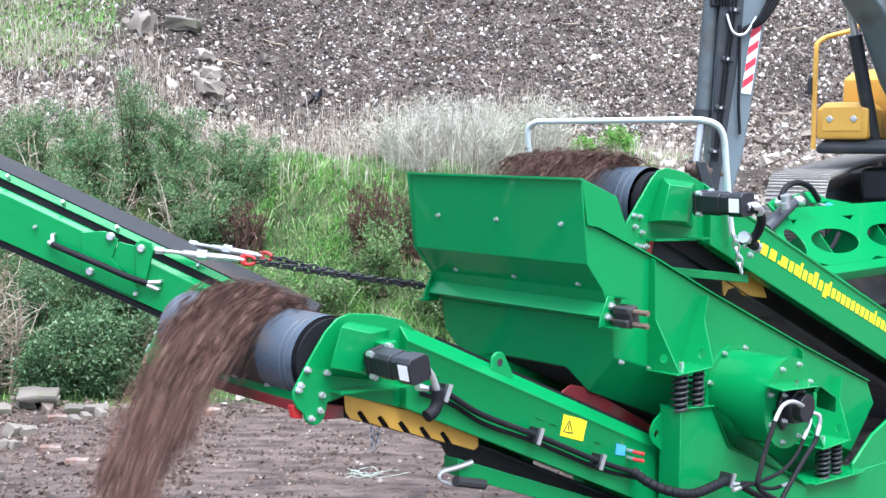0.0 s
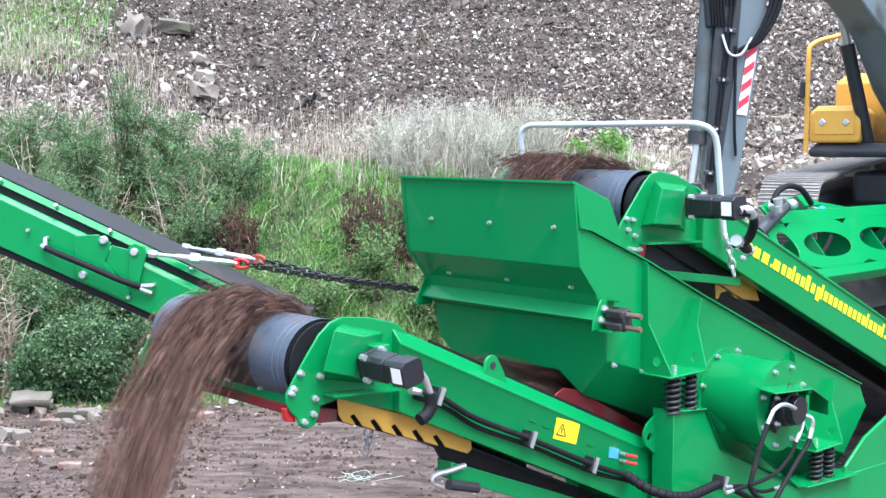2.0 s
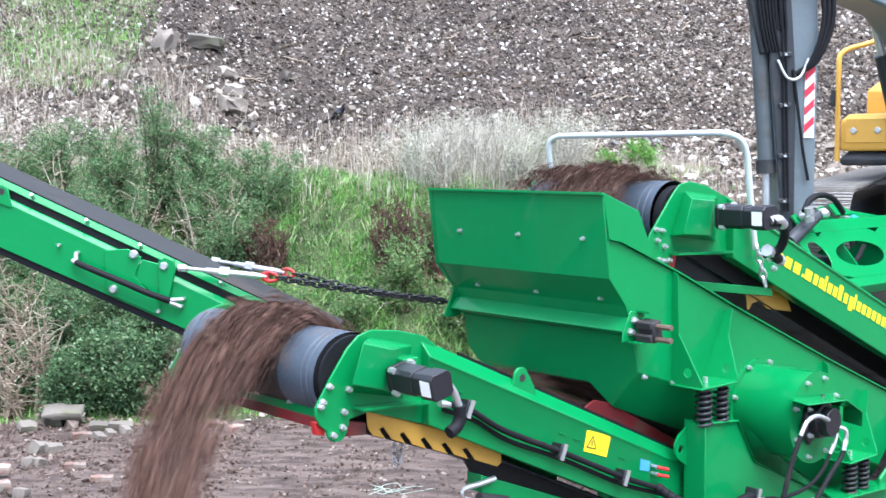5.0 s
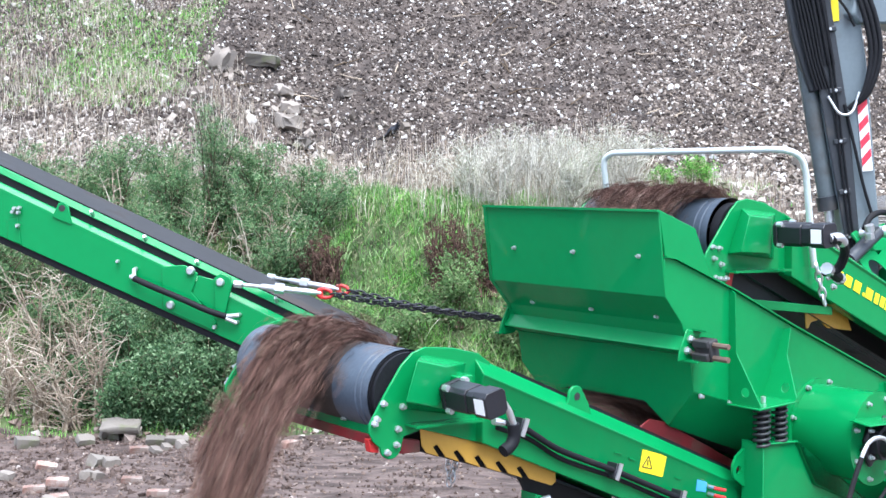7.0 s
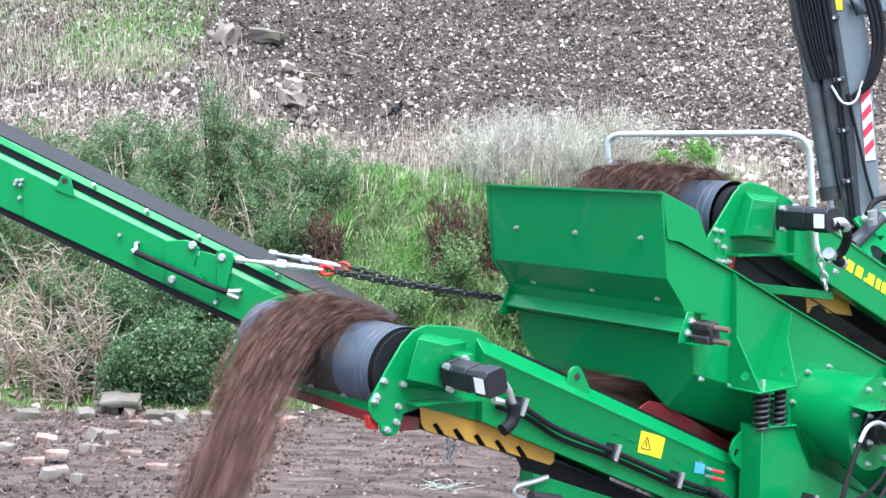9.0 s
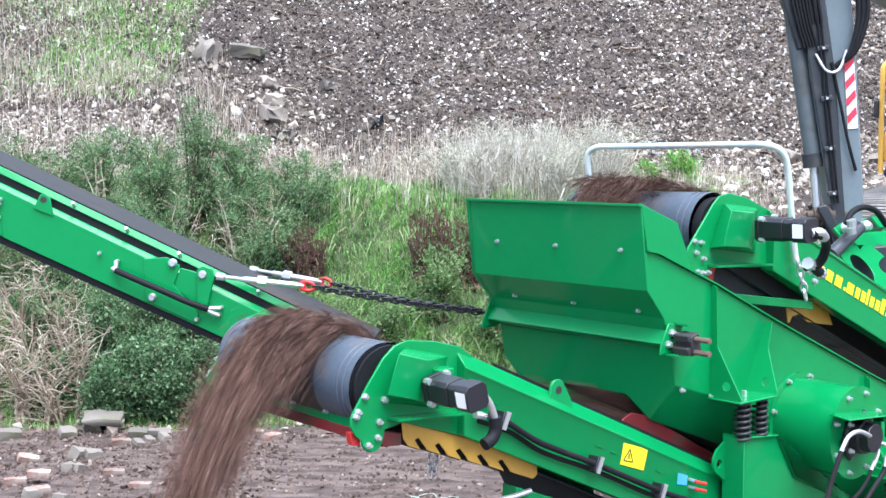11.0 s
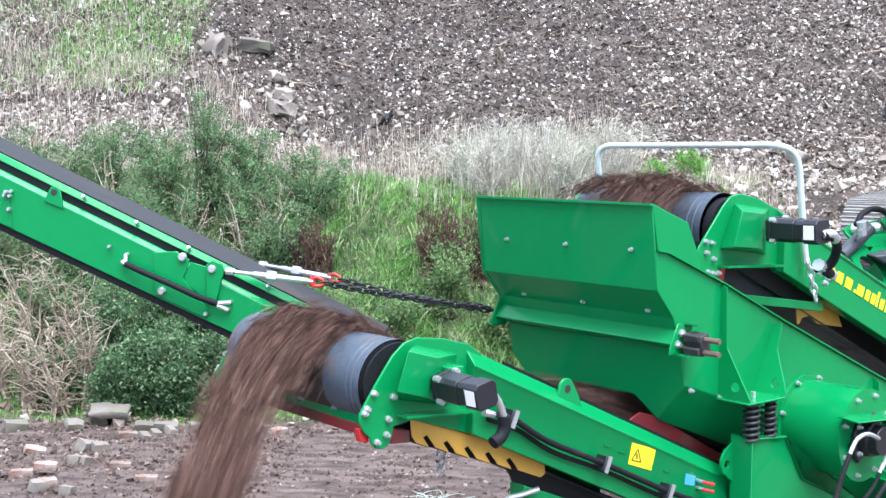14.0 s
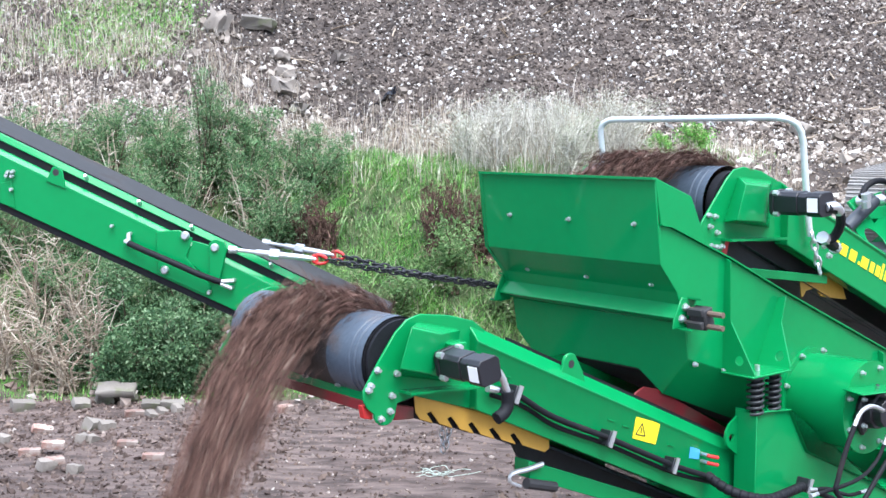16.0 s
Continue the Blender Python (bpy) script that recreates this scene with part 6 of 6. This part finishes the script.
for x, y in ((-4.77, 13.34), (-4.49, 13.39)):
    block("stone_block", x, y, (0.18, 0.16, 0.14), 30, 8, CONCRETE, "rough stone that props up a slab", "stone", 0.2)
for x, y in ((-4.36, 11.59), (-4.28, 11.59), (-4.30, 12.07), (-4.02, 12.72), (-3.95, 12.89), (-3.80, 12.96), (-4.36, 10.61), (-4.07, 10.56), (-5.19, 11.51)):
    block("stone_block", x, y, (rng.uniform(0.10, 0.2), rng.uniform(0.09, 0.15), rng.uniform(0.06, 0.12)), rng.uniform(0, 90), 14, PALE_STONE, "rough pale stone on the earth", "stone", 0.13)
for x, y, s, pale in ((-5.36, 21.4, (0.32, 0.26, 0.42), 1), (-4.75, 21.9, (0.62, 0.34, 0.22), 0), (-4.3, 21.5, (0.32, 0.26, 0.2), 1), (-4.12, 21.2, (0.36, 0.26, 0.18), 1), (-4.05, 20.8, (0.44, 0.32, 0.24), 1), (-3.75, 20.5, (0.3, 0.26, 0.2), 0), (-3.2, 22.0, (0.3, 0.14, 0.14), 1), (0.85, 20.1, (0.34, 0.24, 0.16), 1), (0.98, 19.6, (0.40, 0.26, 0.22), 1), (-4.2, 19.7, (0.4, 0.3, 0.2), 0), (1.9, 20.3, (0.26, 0.2, 0.12), 1), (-2.1, 19.3, (0.2, 0.2, 0.24), 1), (-1.2, 20.2, (0.24, 0.18, 0.14), 1), (4.6, 19.6, (0.4, 0.26, 0.2), 1)):
    block("boulder", x, y, s, rng.uniform(0, 90), 14, PALE_STONE if pale else CONCRETE, "pale boulder lying on the spoil heap" if pale else "grey boulder lying on the spoil heap", "boulder", 0.26)


def litter(x, y, size, mat, label):
    """A crumpled scrap that lies on the rubble."""
    bm = B()
    n = 6
    grid = [[bm.verts.new((size[0] * (i / n - 0.5), size[1] * (j / n - 0.5), 0.35 * min(size) * noise.noise((i * 0.7 + x * 9, j * 0.7, y)) + 0.02)) for j in range(n + 1)] for i in range(n + 1)]
    for i in range(n):
        for j in range(n):
            bm.faces.new((grid[i][j], grid[i + 1][j], grid[i + 1][j + 1], grid[i][j + 1]))
    bmesh.ops.solidify(bm, geom=bm.faces[:], thickness=0.006)
    ob = link_mesh("scrap", bm, mat, 40)
    ob.matrix_basis = pose(x, y, ground_height(x, y) + 0.03, 40, 10, 40 * x)
    return tagged(ob, label, "scrap")


SHEET = material("dull_plastic_sheet", (0.03, 0.035, 0.05), 0.35, vary=0.2, scale=8)
litter(-2.3, 21.1, (0.34, 0.45), SHEET, "crumpled dark blue plastic sheet on the rubble")
litter(2.25, 20.1, (0.14, 0.12), RED, "small red rag on the rubble")
for x, y in ((1.87, 19.9), (2.5, 19.9), (3.2, 19.9), (3.0, 20.0)):
    litter(x, y, (0.12, 0.16), WHITE, "small pale plastic scrap on the rubble")
for x, y, s in ((-3.05, 14.0, (0.22, 0.2, 0.45)), (-4.1, 15.3, (0.45, 0.3, 0.4))):
    block("boulder", x, y, s, 30, 14, CONCRETE, "pale rock half hidden by weeds", "boulder", 0.14)
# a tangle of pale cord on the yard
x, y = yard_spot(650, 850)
cord = thing("cord", "tangle of thin pale green cord on the earth", "cord", pose(x, y, 0))
for k in range(6):
    u, v, w = rng.uniform(-0.12, 0.12), rng.uniform(-0.12, 0.12), rng.uniform(0.12, 0.30)
    cp = []
    for i in range(7):
        cx, cy = u + w * (i / 3 - 1) + rng.normal(0, 0.02), v + 0.09 * math.sin(1.1 * i + k) + rng.normal(0, 0.02)
        cp.append((cx, cy, ground_height(x + cx, y + cy) + 0.012))
    part("strand", add_tube(B(), curve(cp, 4), 0.003, 5), CORD, cord, "", 0, 60)
# sticks on the heap
for i in range(60):
    x, y = rng.uniform(-6, 7), rng.uniform(18.8, 25)
    a, L = rng.uniform(0, 3.14), rng.uniform(0.2, 0.7)
    pts = [(x + L * k / 3 * math.cos(a), y + L * k / 3 * math.sin(a) * 0.5, ground_height(x + L * k / 3 * math.cos(a), y + L * k / 3 * math.sin(a) * 0.5) + 0.04 + rng.uniform(0, 0.05)) for k in range(4)]
    tagged(link_mesh("stick", add_tube(B(), pts, [0.016, 0.014, 0.012, 0.007], 5), TWIG if i % 2 else BARK), "broken dry stick lying on the rubble", "stick", "sticks on the heap")

# ---- soil in motion ----
def clump_mesh(seed, n, length, width, thick, big):
    """A handful of crumbs that travel together."""
    r = np.random.default_rng(seed)
    tetra = np.array([(1, 1, 1), (-1, -1, 1), (-1, 1, -1), (1, -1, -1)], float) * 0.75
    tri = [(0, 2, 1), (0, 1, 3), (0, 3, 2), (1, 2, 3)]
    verts, faces = [], []
    for i in range(n):
        s = big * (0.25 + 0.75 * r.random() ** 2)
        c = r.normal(0, 1, 3) * (length / 2.6, width / 2.6, thick / 2.6)
        v = tetra * s * r.uniform(0.6, 1.5, 3) + r.normal(0, 0.25 * s, (4, 3)) + c
        faces += [tuple(4 * i + k for k in f) for f in tri]
        verts += v.tolist()
    me = bpy.data.meshes.new("soil_clump")
    me.from_pydata(verts, [], faces)
    me.materials.append(SOIL_CRUMB)
    return me


SOIL_CRUMB = shade_ramp("soil_crumbs", [(0.0, (0.030, 0.018, 0.013)), (0.6, (0.106, 0.054, 0.042)), (0.93, (0.172, 0.096, 0.076)), (0.975, (0.20, 0.135, 0.10)), (1.0, (0.50, 0.40, 0.32))])
DENSE = [clump_mesh(k, 340, 0.22, 0.22, 0.05, 0.013) for k in range(6)]
LOOSE = [clump_mesh(20 + k, 130, 0.30, 0.16, 0.08, 0.009) for k in range(4)]


def soil_stream(label, m):
    return thing("soil_stream", label, "soil", m)


def lower_path(tau, off):
    """Place (a, z) and tilt of soil on the discharge conveyor, tau seconds into its round."""
    speed, g = 1.9, 9.81
    if tau < 0.12:
        return -6.1, -0.6 + (1.30 + 0.6) * tau / 0.12, 24
    if tau < 0.40:
        f = (tau - 0.12) / 0.28
        a = -6.1 + 1.8 * f
        return a, 2.02 + off * 0.3 + 0.445 * (a + 3.577), 24
    if tau < 0.80:
        a = -4.3 + 0.72 * (tau - 0.40) / 0.40
        rise = smooth((a + 3.92) / 0.34)
        return a, 2.00 + 0.19 * rise + off * (0.3 + 0.7 * rise) + 0.445 * (a + 3.577), 24
    t = tau - 0.80
    if t < 0.80:
        vx, vz = speed - 0.22, 0.55
        return -3.58 + vx * t, 2.19 + off + vz * t - g * t * t / 2, math.degrees(math.atan2(vz - g * t, vx))
    f = min(1.0, (t - 0.80) / 0.25)
    return -2.0 - 4.1 * f, -0.6, 24 * f - 70 * (1 - f)


def upper_path(tau, off):
    speed, g = 1.9, 9.81
    if tau < 0.4:
        a = -7.35 + 1.1 * tau / 0.4
        return a, 2.88 + off + 0.422 * (a + 6.254), 23
    t = tau - 0.4
    if t < 0.36:
        vz = 0.97
        return -6.25 + 1.95 * t, 2.88 + off + vz * t - g * t * t / 2, math.degrees(math.atan2(vz - g * t, speed))
    f = min(1.0, (t - 0.36) / 0.37)
    return -5.55 - 1.80 * f, 2.60 - 0.18 * f, -70 + 93 * f


stream_low = soil_stream("falling reddish-brown topsoil pouring off the discharge belt", pose(0, 0, 0, 0, 0, TURN))
stream_up = soil_stream("reddish-brown soil heaped over the feed belt head", pose(0, 0, 0, 0, 0, TURN))
SOIL_RUNS = []


def soil_pieces(stream, n, b_lo, b_hi, layer, round_time, path, stops):
    for i in range(n):
        u = rng.uniform(-1, 1)
        b = (b_lo + b_hi) / 2 + u * (b_hi - b_lo) / 2
        off = rng.uniform(0, 1) * layer * (1 - 0.75 * u * u)
        ob = new("soil_clump", (DENSE if rng.random() < 0.85 else LOOSE)[int(rng.integers(4))])
        ob.parent, ob["kind"] = stream, "stuff"
        SOIL_RUNS.append((ob, b, off, (i + rng.random()) / n * round_time, round_time, path, stops, rng.uniform(-12, 12)))


soil_pieces(stream_low, 290, -5.54, -5.02, 0.07, 1.85, lower_path, (0.0, 0.12, 0.40, 0.54, 0.66, 0.80, 0.90, 1.0, 1.1, 1.2, 1.3, 1.45, 1.6, 1.72, 1.85))
soil_pieces(stream_up, 100, -5.68, -4.83, 0.06, 1.13, upper_path, (0.0, 0.2, 0.4, 0.48, 0.56, 0.66, 0.76, 0.95, 1.13))


def motions():
    for ob, b, off, phase, length, path, stops, roll in SOIL_RUNS:
        times = sorted({0.0, 16.0, *(round(k * length + s - phase, 3) for k in range(int(16 / length) + 3) for s in stops[:-1] if 0 < k * length + s - phase < 16)})
        rows = []
        for t in times:
            a, z, tilt = path((t + phase) % length, off)
            rows.append((t, pose(a, b, z, roll, -tilt, 0)))
        walk(ob, rows)
    # arm of the excavator: seconds, arm pin x, y, z, lean of the stick, boom heading and rise
    arm = [
        (0, 3.261, 12.5, 5.128, 5.3, -146.19, 28.78),
        (0.5, 3.248, 12.45, 5.054, 5.3, -145.55, 27.4),
        (1, 3.245, 12.399, 4.993, 5.3, -144.82, 26.28),
        (1.5, 3.245, 12.372, 4.961, 5.3, -144.41, 25.69),
        (2, 3.257, 12.341, 4.943, 5.3, -143.82, 25.35),
        (2.5, 3.25, 12.355, 4.948, 5.3, -144.1, 25.46),
        (3, 3.239, 12.373, 4.951, 4.8, -144.49, 25.51),
        (3.2, 3.232, 12.379, 4.948, 4.8, -144.66, 25.45),
        (4.3, 3.383, 12.118, 4.856, 0.0, -139.26, 23.79),
        (5.5, 3.309, 12.143, 4.759, -3.3, -140.46, 22.06),
        (6, 3.208, 12.234, 4.703, -5.3, -142.83, 21.07),
        (6.5, 3.223, 12.188, 4.659, -6.8, -142.02, 20.3),
        (7, 3.217, 12.176, 4.625, -7.8, -141.92, 19.69),
        (7.5, 3.209, 12.191, 4.634, -7.8, -142.21, 19.86),
        (8, 3.205, 12.198, 4.638, -8.3, -142.35, 19.92),
        (8.5, 3.2, 12.185, 4.604, -8.3, -142.22, 19.33),
        (9, 3.185, 12.192, 4.584, -8.8, -142.48, 18.98),
        (10.2, 3.227, 12.317, 4.859, -8.3, -143.8, 23.85),
        (11.5, 3.394, 12.336, 5.149, -5.8, -142.24, 29.17),
        (12, 3.534, 12.39, 5.384, -4.3, -141.38, 33.7),
        (12.5, 3.736, 12.311, 5.529, -1.84, -137.54, 36.6),
        (13, 4.075, 12.106, 5.638, 0.0, -129.48, 38.88),
        (13.5, 4.399, 11.955, 5.718, 1.38, -121.97, 40.6),
        (16, 4.458, 11.704, 5.48, 1.84, -118.26, 35.62),
    ]
    walk(stick, [(t, pose(x - EX_X, y - EX_Y, z - EX_Z, 0, lean, 0)) for t, x, y, z, lean, head, rise in arm])
    walk(boom, [(t, pose(BOOM_FOOT[0] - EX_X, BOOM_FOOT[1] - EX_Y, BOOM_FOOT[2] - EX_Z, 0, -rise, head)) for t, x, y, z, lean, head, rise in arm])


BOOM_FOOT = (5.8, 14.2, 3.45)
motions()
